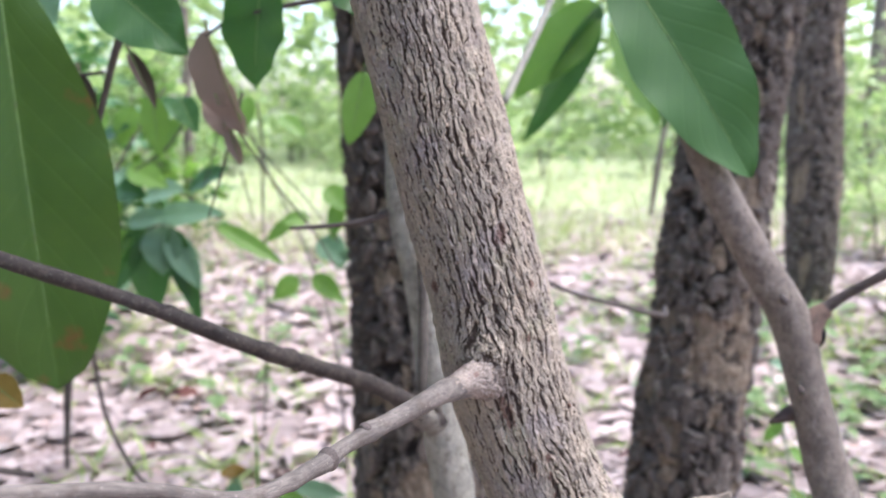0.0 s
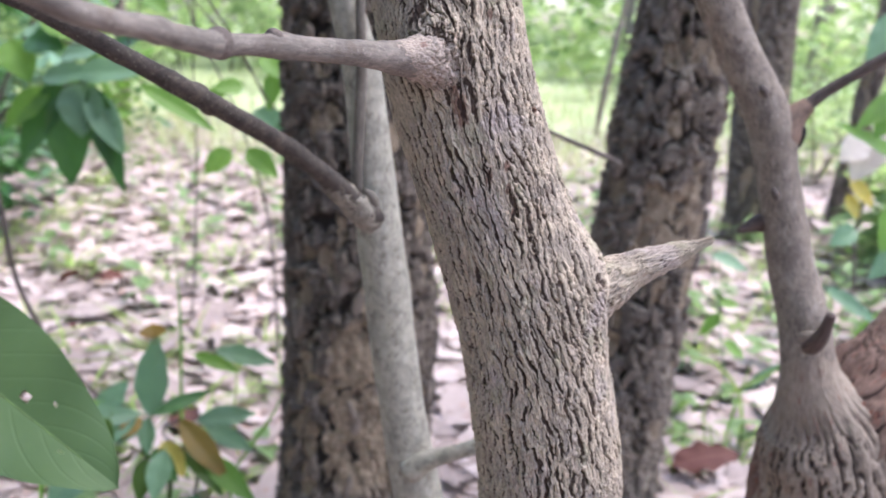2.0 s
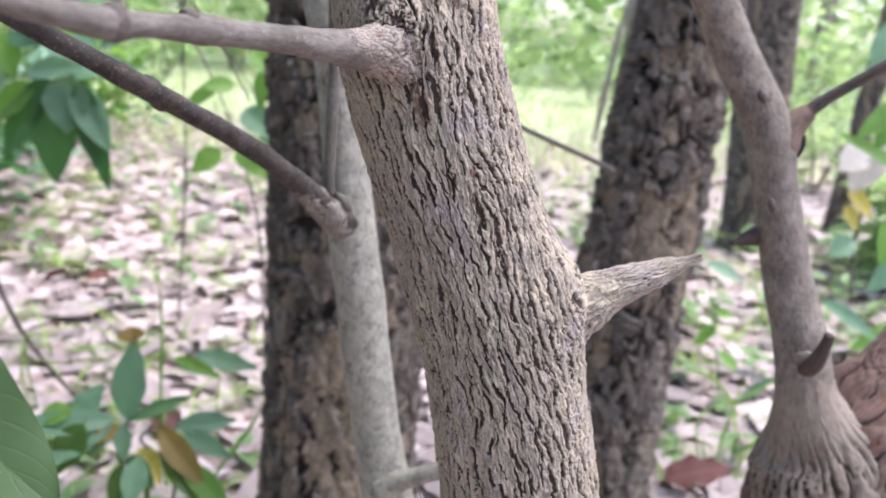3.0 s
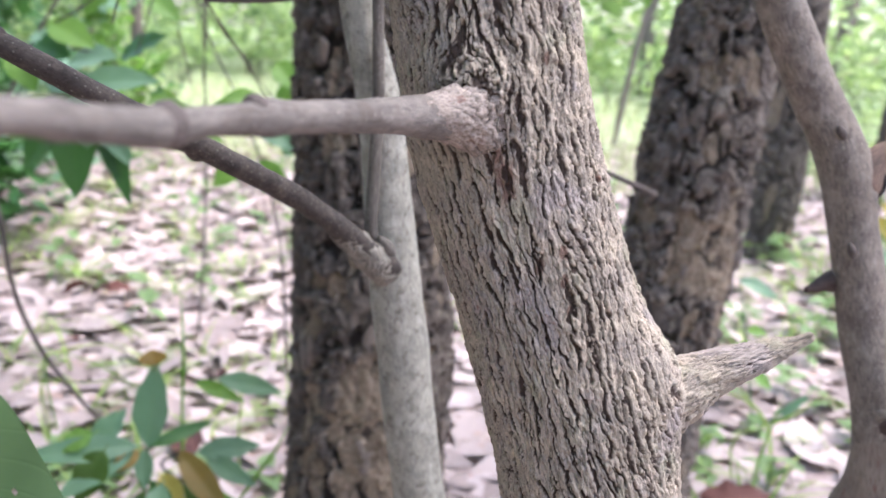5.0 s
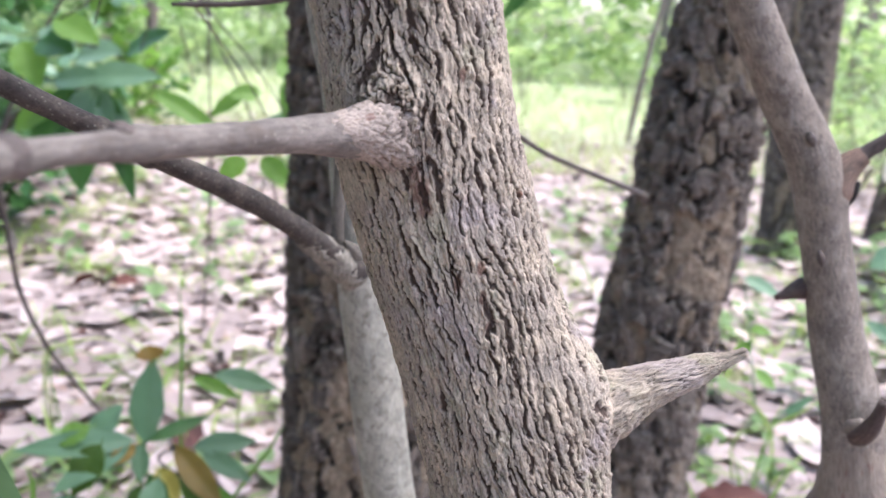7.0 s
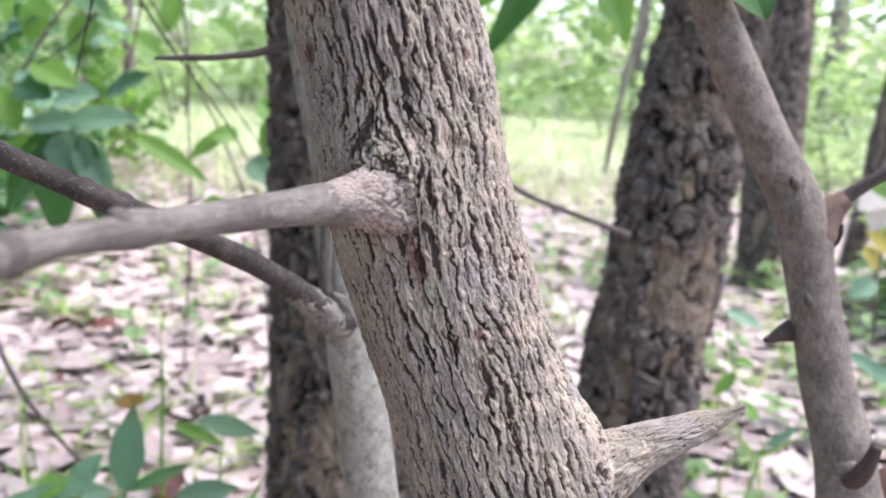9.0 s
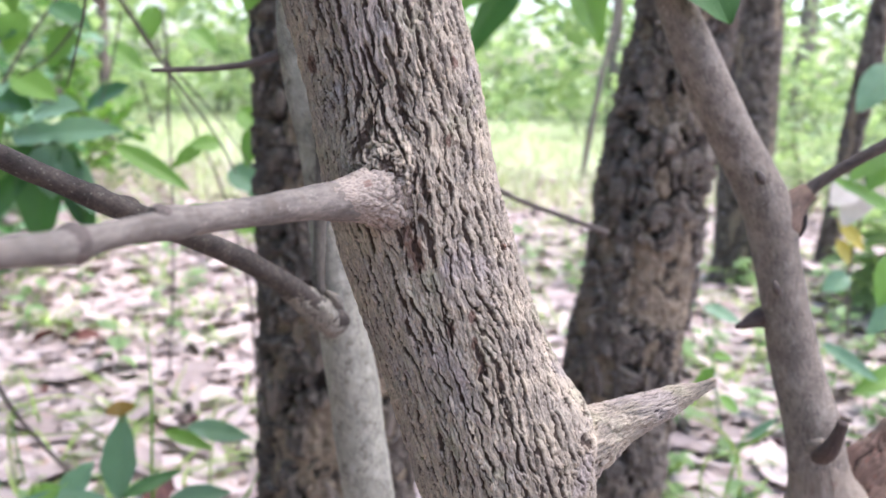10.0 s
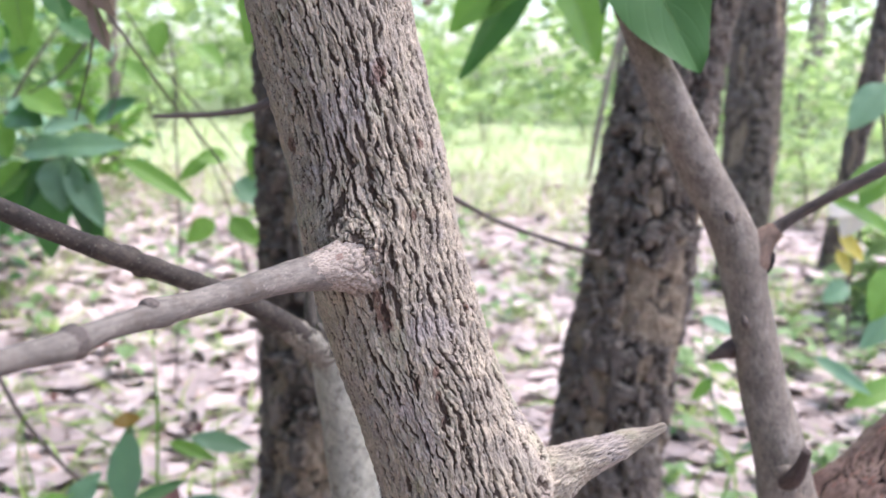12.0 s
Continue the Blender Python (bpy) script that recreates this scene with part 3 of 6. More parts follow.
def build_fissured_tree():
    t = thing("fissured_tree", (0.145, 0.60, 0.0), "leaning tree with pale grey-brown finely fissured bark", "tree")
    pts = [(0.15, 0.60, -0.05, 0.060), (0.146, 0.60, 0.2, 0.054), (0.138, 0.60, 0.5, 0.050), (0.128, 0.602, 0.70, 0.0485), (0.122, 0.604, 0.778, 0.0475), (0.115, 0.604, 0.83, 0.0465), (0.098, 0.605, 0.905, 0.0445), (0.078, 0.607, 0.965, 0.043), (0.060, 0.610, 1.015, 0.0428), (0.045, 0.613, 1.06, 0.0428),
           (0.032, 0.617, 1.12, 0.0422), (0.016, 0.621, 1.18, 0.0425), (0.006, 0.625, 1.22, 0.043), (-0.012, 0.633, 1.29, 0.043), (-0.045, 0.65, 1.42, 0.042), (-0.12, 0.69, 1.75, 0.039), (-0.22, 0.75, 2.3, 0.033), (-0.3, 0.8, 3.2, 0.02)]
    P = np.array(pts)[:, :3]
    d = np.concatenate([[0], np.cumsum(np.linalg.norm(np.diff(P, axis=0), axis=1))])
    zs = P[:, 2]
    lo, hi = np.interp([0.75, 1.335], zs, d) / d[-1]
    s = np.concatenate([np.linspace(0, lo, 60)[:-1], np.linspace(lo, hi, 1020), np.linspace(hi, 1, 60)[1:]])
    th = np.concatenate([np.linspace(-1.68, 1.68, 390), np.linspace(1.68, 2 * math.pi - 1.68, 40)[1:-1]])
    # heights along the trunk are told in metres of z at the middle stretch
    relief = fissured_relief(0.043)
    V, lat, along, fur = tube(pts, s, th, None)
    zz = np.interp(along / d[-1], d / d[-1], zs)
    disp, fur = relief(lat, zz, th)
    C, _ = curve_at(pts, s)
    ray = V - C[:, None, :3]
    V = C[:, None, :3] + ray * (1 + disp / np.linalg.norm(ray, axis=2))[:, :, None]
    # spots where the red inner bark shows
    stain = np.zeros(lat.shape)
    for x, z, a in ((0.041, 1.163, 0.0030), (0.062, 1.128, 0.0013), (0.0455, 1.044, 0.0032), (0.048, 1.037, 0.0022), (0.042, 1.051, 0.0020), (0.064, 1.004, 0.0018), (0.075, 0.999, 0.0014), (0.074, 1.012, 0.0014), (0.079, 0.986, 0.0012), (0.060, 1.093, 0.0013), (-0.004, 1.125, 0.0020)):
        stain = np.maximum(stain, np.clip(1.6 - np.sqrt((V[:, :, 0] - x) ** 2 + ((V[:, :, 2] - z) * 0.6) ** 2) / a + 0.5 * vnoise(lat / 0.002 + 400, along / 0.003, 46), 0, 0.7) * (V[:, :, 1] < 0.62))
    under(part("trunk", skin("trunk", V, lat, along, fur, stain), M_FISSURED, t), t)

    # the broken-off side branch, a tapered spike
    pts2 = [(0.088, 0.61, 0.886, 0.030), (0.118, 0.608, 0.914, 0.0265), (0.143, 0.607, 0.933, 0.0172), (0.163, 0.609, 0.9440, 0.0118), (0.180, 0.611, 0.9508, 0.0088), (0.192, 0.6135, 0.9548, 0.0065), (0.1985, 0.6145, 0.9572, 0.0046), (0.2035, 0.615, 0.9592, 0.0032), (0.208, 0.616, 0.9612, 0.0024), (0.2120, 0.617, 0.9630, 0.0018), (0.2134, 0.6175, 0.9636, 0.0006)]

    def spike_relief(lat, along, t_):
        thin = np.clip(1.5 - along / 0.16, 0.5, 1)
        w = lat + 0.0012 * vnoise(lat / 0.005 + 9, along / 0.008, 51) + 0.0005 * vnoise(lat / 0.0012 + 19, along / 0.0022, 57)
        g = np.clip(1.7 * grooves(w, along, 0.0030, 0.0062, 30, 52, 0.00062, 0.0034, 0.12), 0, 1) * np.clip(0.62 + 0.9 * vnoise(lat / 0.006 + 45, along / 0.011, 58), 0, 1)
        fine = np.clip(1.3 * grooves(w + 0.001, along, 0.0016, 0.0034, 56, 152, 0.0003, 0.0019, 0.1), 0, 1)
        scale = np.clip((vnoise(w / 0.0026 + 60, along / 0.0045, 56) - 0.05) / 0.12, 0, 1)
        lump = 0.0010 * vnoise(lat / 0.006, along / 0.010, 54) + 0.0006 * vnoise(lat / 0.0022 + 20, along / 0.004, 53) + 0.00045 * vnoise(lat / 0.001 + 80, along / 0.0013, 59) + 0.00045 * scale
        return (lump - 0.0013 * g - 0.0004 * fine) * thin, np.clip(np.maximum(0.9 * g, 0.45 * fine), 0, 1)
    th2 = np.linspace(-math.pi, math.pi, 151)[:-1]
    under(part("branch_stub", skin("branch_stub", *tube(pts2, np.linspace(0, 1, 220), th2, spike_relief)), M_FISSURED, t, "tapered broken branch stub"), t)

    # the living branch that comes forward from the knot
    # rough collar of bark round the foot of that branch
    def collar_relief(lat, along, t_):
        w = lat + 0.0015 * vnoise(lat / 0.005 + 3, along / 0.006, 81)
        n1 = gnoise(w / 0.0065 + 30, along / 0.0095, 83) + 0.5 * gnoise(w / 0.003 + 60, along / 0.004, 84)
        h1 = np.clip(np.abs(n1) / 0.16, 0, 1) ** 0.6
        lump = vnoise(lat / 0.008 + 20, along / 0.007, 85) + 0.5 * vnoise(lat / 0.003 + 50, along / 0.0035, 86)
        end = np.clip((0.070 - along) / 0.04, 0.0, 1)
        return (0.0030 * h1 + 0.0026 * lump + 0.0006 * vnoise(lat / 0.0012 + 30, along / 0.0015, 87) - 0.0026) * end - 0.0006, np.clip(1.25 - 1.5 * h1, 0, 1) * end
    pts4 = [(0.046, 0.606, 1.064, 0.0150), (0.037, 0.588, 1.066, 0.0168), (0.031, 0.577, 1.067, 0.0160), (0.024, 0.5655, 1.0675, 0.0132), (0.0165, 0.5545, 1.0684, 0.0102), (0.011, 0.546, 1.0690, 0.0084), (0.006, 0.539, 1.0694, 0.0071), (0.004, 0.536, 1.0695, 0.0058)]
    under(part("collar", skin("collar", *tube(pts4, np.linspace(0, 1, 150), np.linspace(-math.pi, math.pi, 141)[:-1], collar_relief)), M_COLLAR, t, "rough scaly collar at the branch foot"), t)
    pts3 = [(0.036, 0.588, 1.065, 0.0100), (0.024, 0.567, 1.0665, 0.0100), (0.013, 0.550, 1.068, 0.0090), (0.003, 0.535, 1.0690, 0.0073), (-0.008, 0.510, 1.0705, 0.0061), (-0.024, 0.478, 1.0722, 0.0052), (-0.0345, 0.457, 1.0732, 0.0050), (-0.038, 0.450, 1.0733, 0.0045), (-0.046, 0.432, 1.0735, 0.0044), (-0.0490, 0.4225, 1.0735, 0.0053), (-0.0515, 0.4150, 1.0740, 0.0047), (-0.055, 0.406, 1.0752, 0.0043), (-0.060, 0.389, 1.0778, 0.0040), (-0.072, 0.365, 1.0815, 0.0037), (-0.105, 0.335, 1.0995, 0.0034), (-0.139, 0.300, 1.1145, 0.0034), (-0.20, 0.25, 1.14, 0.0032), (-0.30, 0.18, 1.19, 0.003)]

    def branch_relief(lat, along, t_):
        near = np.clip(1.4 - along / 0.055, 0, 1)
        g = grooves(lat + 0.001 * vnoise(lat / 0.004, along / 0.006, 61), along, 0.0028, 0.006, 16, 62, 0.0006, 0.0042) * near
        node = 0.0006 * np.exp(-((along - 0.145) / 0.004) ** 2) + 0.0006 * np.exp(-((along - 0.222) / 0.003) ** 2)
        return -0.0006 * g + near * 0.3 * (0.0013 * vnoise(lat / 0.004 + 7, along / 0.004, 63) + 0.0007 * vnoise(lat / 0.0015 + 7, along / 0.002, 65)) + 0.00025 * vnoise(lat / 0.004, along / 0.012, 64) + node, g
    under(part("branch", skin("branch", *tube(pts3, np.linspace(0, 1, 300), np.linspace(-math.pi, math.pi, 61)[:-1], branch_relief)), M_BRANCH, t, "thin grey side branch"), t)
    for ring in ([(-0.0478, 0.4262, 1.0735, 0.0042), (-0.0486, 0.4238, 1.0735, 0.0057), (-0.0492, 0.4219, 1.0736, 0.0057), (-0.0502, 0.4190, 1.0737, 0.0044)], [(-0.0340, 0.4580, 1.0752, 0.0030), (-0.0350, 0.4560, 1.0762, 0.0036), (-0.0362, 0.4536, 1.0762, 0.0028)]):
        stick("leaf_scar", ring, M_TWIG, t, "dark ring of an old leaf scar", 14, 26, 0.12, 21)
    return t


fissured_tree = build_fissured_tree()

# ---- rough-barked trees behind ----
def fbm(p, q, k, octaves=4):
    out, amp = 0, 1.0
    for o in range(octaves):
        out = out + amp * vnoise(p * 2**o + 17 * o + 50, q * 2**o + 31 * o, k + o)
        amp *= 0.55
    return out / 1.9


def rough_relief(radius, k, cw=0.026, cl=0.040, patch=None):
    """Ragged plates of dark outer bark with deep pits; where plates have dropped off, the tan layer below is bare. patch: a large bare place (turn from, turn to, height from, height to)."""
    wrap = max(6, round(2 * math.pi * radius / cw))
    c = 2 * math.pi * radius / wrap

    def relief(lat, along, th):
        l2 = lat + 0.020 * fbm(lat / 0.06 + 30, along / 0.08, k) + 0.008 * fbm(lat / 0.014 + 60, along / 0.018, k + 21)
        a2 = along + 0.022 * fbm(lat / 0.06 + 90, along / 0.06, k + 2) + 0.007 * fbm(lat / 0.014 + 10, along / 0.014, k + 22)
        f1, f2, idn = worley(l2 / c, a2 / cl, k + 3, wrap)
        keep = np.clip(0.75 + 1.2 * fbm(lat / 0.05 + 5, along / 0.07, k + 30), 0.1, 1)
        crack = np.clip(1.3 - 1.3 * (f2 - f1) / (0.04 + 0.11 * keep), 0, 1) * keep * 0.85
        split = np.clip(1.3 - np.abs(fbm(l2 / 0.034 + 8, along / 0.10, k + 40, 4)) / 0.085, 0, 1) * np.clip(0.55 + fbm(lat / 0.04 + 25, along / 0.06, k + 35), 0, 1)
        flake = fbm(l2 / 0.018 + 3, a2 / 0.026, k + 50, 5)
        step = np.clip((flake - 0.05) / 0.06, 0, 1)
        pit = np.clip((-flake - 0.27) / 0.12, 0, 1)
        fine = fbm(lat / 0.006 + 11, along / 0.008, k + 60, 4)
        gone = np.clip((0.24 - idn) / 0.04, 0, 1) * np.clip((f2 - f1) / 0.12 - 0.3, 0, 1)
        if patch:
            edge = 0.10 * fbm(lat / 0.03 + 77, along / 0.03, k + 70)
            inside = np.minimum(np.minimum((th - patch[0] + edge) / 0.06, (patch[1] - th + edge) / 0.06), np.minimum((along - 0.05 - patch[2] + 0.4 * edge) / 0.03, (patch[3] - along + 0.05 + 0.4 * edge) / 0.016))
            gone = np.maximum(gone, np.clip(inside, 0, 1) * np.clip(1.4 + 2.2 * flake, 0, 1))
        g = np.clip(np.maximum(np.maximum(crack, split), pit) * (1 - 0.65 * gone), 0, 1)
        h = 0.007 * (idn - 0.5) * (1 - gone) + 0.005 * step * (1 - gone) + 0.006 * flake - 0.015 * g - 0.007 * gone + 0.0035 * fine
        return h, g, gone
    return relief


def flake_mesh(k):
    """A small curling plate of bark with a ragged rim."""
    r = random.Random(k)
    bm = bmesh.new()
    rim = []
    for i in range(9):
        a = i / 9 * 2 * math.pi
        q = 1 + r.uniform(-0.3, 0.25)
        rim.append((0.5 * q * math.cos(a), q * math.sin(a)))
    top = [bm.verts.new((x, z, 0.16 + 0.14 * z + 0.05 * r.random() - 0.35 * x * x)) for x, z in rim]
    low = [bm.verts.new((x * 1.1, z * 1.1, -0.25)) for x, z in rim]
    mid = bm.verts.new((0, 0, 0.26))
    for i in range(9):
        bm.faces.new((top[i], top[(i + 1) % 9], mid))
        bm.faces.new((low[i], low[(i + 1) % 9], top[(i + 1) % 9], top[i]))
    bm.normal_update()
    me = bpy.data.meshes.new("bark_flake")
    bm.to_mesh(me)
    bm.free()
    me.materials.append(M_ROUGH)
    return me


FLAKES = [flake_mesh(60 + k) for k in range(6)]


def add_flakes(t, pts, count, k, lo, hi):
    r = random.Random(k)
    P = np.array(pts)
    for i in range(count):
        z = r.uniform(lo, hi)
        c = [np.interp(z, P[:, 2], P[:, j]) for j in (0, 1, 3)]
        a = r.uniform(-1.75, 1.75) if r.random() < 0.6 else r.choice((-1, 1)) * r.uniform(1.1, 1.7)
        nrm = Vector((math.sin(a), -math.cos(a), 0))
        ob = new("bark_flake", FLAKES[i % 6])
        ob.parent = t
        yy = Vector((0, 0, 1))
        m = Matrix((nrm.cross(yy) * -1, yy, nrm)).transposed().to_4x4()
        size = r.uniform(0.007, 0.021)
        ob.matrix_basis = Matrix.Translation(Vector((c[0], c[1], z)) + nrm * (c[2] + 0.001)) @ m @ pose(0, 0, 0, r.uniform(-8, 8), r.uniform(-8, 8), r.uniform(-25, 25)) @ Matrix.Diagonal((size, size * r.uniform(0.9, 1.7), size * 0.8, 1))
        under(ob, t)


def build_rough_tree(pts, label, k, lo, hi, fine=430, sides=230, cw=0.026, cl=0.040, flakes=0, patch=None, bark=None):
    t = thing("rough_tree", (pts[1][0], pts[1][1], 0.0), label, "tree", "rough-barked trees")
    z = np.array(pts)[:, 2]
    d = np.concatenate([[0], np.cumsum(np.linalg.norm(np.diff(np.array(pts)[:, :3], axis=0), axis=1))])
    a, b = np.interp([lo, hi], z, d) / d[-1]
    s = np.concatenate([np.linspace(0, a, 30)[:-1], np.linspace(a, b, fine), np.linspace(b, 1, 60)[1:]])
    th = np.concatenate([np.linspace(-1.8, 1.8, sides), np.linspace(1.8, 2 * math.pi - 1.8, 24)[1:-1]])
    r = np.array(pts)[:, 3].mean()
    bare = []

    def relief(lat, along, turn):
        h, g, gone = rough_relief(r, k, cw, cl, patch)(lat, along, turn)
        bare.append(gone)
        return h, g
    V, lat, along, fur = tube(pts, s, th, relief)
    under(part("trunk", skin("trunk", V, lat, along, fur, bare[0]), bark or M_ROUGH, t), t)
    if flakes:
        add_flakes(t, pts, flakes, k, lo, hi)
    return t


tree_l = build_rough_tree([(-0.09, 1.74, -0.05, 0.18), (-0.095, 1.74, 0.2, 0.158), (-0.09, 1.74, 0.47, 0.155), (-0.10, 1.745, 0.70, 0.146), (-0.118, 1.75, 0.93, 0.132), (-0.135, 1.76, 1.13, 0.12), (-0.15, 1.77, 1.4, 0.115), (-0.2, 1.8, 2.2, 0.10), (-0.25, 1.85, 4.5, 0.06)], "upright tree with dark rough flaking bark", 101, 0.1, 1.5, cw=0.034, cl=0.052, flakes=150, patch=(-0.36, 0.62, 0.16, 0.535), bark=M_ROUGH_DARK)
tree_r = build_rough_tree([(0.51, 1.96, -0.05, 0.15), (0.515, 1.96, 0.15, 0.133), (0.528, 1.96, 0.36, 0.129), (0.543, 1.96, 0.56, 0.126), (0.559, 1.965, 0.69, 0.123), (0.578, 1.97, 0.94, 0.117), (0.606, 1.98, 1.18, 0.106), (0.64, 1.99, 1.4, 0.10), (0.78, 2.02, 2.2, 0.09), (1.0, 2.1, 4.5, 0.055)], "leaning tree with dark deeply cracked bark", 201, 0.1, 1.6, cw=0.042, cl=0.072, flakes=80, patch=(-0.5, 0.75, 0.60, 0.80))
stick("twig", [(0.445, 1.86, 0.800, 0.0060), (0.390, 1.62, 0.855, 0.0050), (0.322, 1.40, 0.903, 0.0042), (0.25, 1.33, 0.934, 0.0036), (0.178, 1.265, 0.966, 0.0034), (0.126, 1.20, 0.999, 0.0032), (0.03, 1.15, 1.06, 0.0024)], M_TWIG, tree_r, "dark bare twig", 60, 12)
far_a = build_rough_tree([(1.94, 4.8, -0.1, 0.15), (1.942, 4.8, 0.1, 0.125), (1.945, 4.8, 0.5, 0.14), (1.94, 4.8, 0.75, 0.148), (1.915, 4.8, 1.35, 0.145), (1.9, 4.8, 1.8, 0.14), (1.95, 4.85, 4.5, 0.09)], "distant upright tree with grey rough bark", 301, 0.0, 1.9, 170, 100, 0.045, 0.26, flakes=24, bark=M_ROUGH_FAR)
far_b = build_rough_tree([(2.69, 5.2, -0.1, 0.07), (2.70, 5.2, 0.1, 0.062), (2.74, 5.2, 0.57, 0.062), (2.80, 5.2, 1.23, 0.068), (2.88, 5.2, 2.0, 0.068), (3.03, 5.2, 4.5, 0.05)], "distant slender tree with grey-brown bark", 401, 0.0, 1.9, 130, 70, 0.04, 0.2, flakes=16, bark=M_ROUGH_FAR)

# ---- grey stem beside the middle tree ----
grey = thing("grey_sapling", (0.12, 0.93, 0.0), "slender young tree with smooth grey bark and a forked branch", "tree")
stick("trunk", [(0.13, 0.945, -0.05, 0.033), (0.105, 0.94, 0.3, 0.029), (0.052, 0.935, 0.52, 0.0255), (0.0310, 0.932, 0.600, 0.0270), (0.0170, 0.93, 0.675, 0.0246), (0.0040, 0.93, 0.755, 0.0246), (-0.0070, 0.93, 0.831, 0.0238), (-0.0125, 0.93, 0.863, 0.0236), (-0.0175, 0.93, 0.90, 0.0230), (-0.0230, 0.93, 0.94, 0.0216), (-0.0280, 0.93, 0.98, 0.0204), (-0.0400, 0.93, 1.054, 0.0184), (-0.0535, 0.93, 1.106, 0.0165), (-0.0600, 0.93, 1.148, 0.0158), (-0.0618, 0.93, 1.213, 0.0148), (-0.075, 0.932, 1.32, 0.0135), (-0.12, 0.94, 1.7, 0.010), (-0.2, 0.955, 2.3, 0.005)], M_GREY, grey, "", 300, 44, 0.045, 5)


def fork_relief(lat, along, th):
    """Granular, wrinkled bark where the limb grows out of the stem."""
    ring = 0.0007 * np.sin(along / 0.0016 + 2.5 * vnoise(lat / 0.008 + 7, along / 0.006, 121)) * np.clip(1.2 - along / 0.022, 0, 1)
    lump = 0.0016 * vnoise(lat / 0.011 + 3, along / 0.011, 122) + 0.0007 * vnoise(lat / 0.003 + 30, along / 0.003, 123) + 0.0005 * vnoise(lat / 0.0013 + 60, along / 0.0013, 124)
    return ring + lump, np.clip(0.5 * vnoise(lat / 0.0022 + 90, along / 0.0022, 125), 0, 1)


stick("branch", [(-0.014, 0.926, 0.893, 0.010), (-0.023, 0.908, 0.9035, 0.0120), (-0.034, 0.897, 0.913, 0.0118), (-0.047, 0.878, 0.931, 0.0108), (-0.07, 0.845, 0.960, 0.0092), (-0.119, 0.763, 1.01, 0.008), (-0.178, 0.7, 1.054, 0.0071), (-0.236, 0.675, 1.088, 0.0066), (-0.288, 0.665, 1.109, 0.0064), (-0.352, 0.66, 1.131, 0.0063), (-0.45, 0.65, 1.17, 0.0052), (-0.62, 0.64, 1.26, 0.0035)], M_LIMB, grey, "dark brown side branch", 240, 30, 0.10, 6)
under(part("collar", skin("collar", *tube([(-0.004, 0.955, 0.884, 0.0060), (-0.0145, 0.931, 0.889, 0.0122), (-0.0230, 0.914, 0.898, 0.0142), (-0.0315, 0.901, 0.909, 0.0130), (-0.040, 0.889, 0.920, 0.0120), (-0.050, 0.873, 0.935, 0.0109), (-0.058, 0.862, 0.945, 0.0094)], np.linspace(0, 1, 150), np.linspace(-math.pi, math.pi, 121)[:-1], fork_relief)), M_CROTCH, grey, "swollen grainy fork of the stem"), grey)
stick("bud", [(-0.2215, 0.6813, 1.0795, 0.0027), (-0.2242, 0.6784, 1.0848, 0.0050), (-0.2291, 0.6766, 1.0870, 0.0047), (-0.2329, 0.6764, 1.0882, 0.0020)], M_LIMB, grey, "small dark bud", 14, 14, 0.25, 160)
stick("bud", [(-0.1524, 0.7273, 1.0349, 0.0030), (-0.1547, 0.7230, 1.0407, 0.0056), (-0.1588, 0.7190, 1.0430, 0.0052), (-0.1620, 0.7171, 1.0443, 0.0022)], M_LIMB, grey, "small dark bud", 14, 14, 0.25, 161)
stick("bud", [(-0.1330, 0.7481, 1.0204, 0.0031), (-0.1353, 0.7436, 1.0179, 0.0058), (-0.1396, 0.7395, 1.0219, 0.0054), (-0.1429, 0.7375, 1.0255, 0.0023)], M_LIMB, grey, "small dark bud", 14, 14, 0.25, 162)
stick("bud", [(-0.1380, 0.7427, 1.0242, 0.0031), (-0.1403, 0.7383, 1.0301, 0.0058), (-0.1445, 0.7342, 1.0325, 0.0054), (-0.1478, 0.7322, 1.0338, 0.0023)], M_LIMB, grey, "small dark bud", 14, 14, 0.25, 163)
stick("bud", [(-0.1405, 0.7400, 1.0260, 0.0031), (-0.1428, 0.7356, 1.0320, 0.0057), (-0.1470, 0.7316, 1.0343, 0.0053), (-0.1503, 0.7296, 1.0356, 0.0023)], M_LIMB, grey, "small dark bud", 14, 14, 0.25, 164)
stick("bud", [(-0.1046, 0.7871, 0.9953, 0.0033), (-0.1065, 0.7819, 1.0018, 0.0062), (-0.1099, 0.7766, 1.0044, 0.0058), (-0.1125, 0.7738, 1.0059, 0.0025)], M_LIMB, grey, "small dark bud", 14, 14, 0.25, 165)
stick("bud_scar", [(-0.019, 0.910, 0.914, 0.0050), (-0.0225, 0.903, 0.9205, 0.0072), (-0.027, 0.899, 0.928, 0.0060), (-0.0295, 0.898, 0.932, 0.0025)], M_FORK, grey, "dark crusty ring at the foot of the twig", 30, 22, 0.35, 14)
stick("twig", [(-0.031, 0.908, 0.912, 0.0060), (-0.0365, 0.903, 0.936, 0.0056), (-0.0360, 0.901, 0.973, 0.0055), (-0.0345, 0.902, 1.041, 0.0052), (-0.0375, 0.905, 1.11, 0.0048), (-0.040, 0.908, 1.17, 0.0042), (-0.03, 0.91, 1.4, 0.003)], M_FORK, grey, "thin upright twig", 80, 16, 0.08, 7)
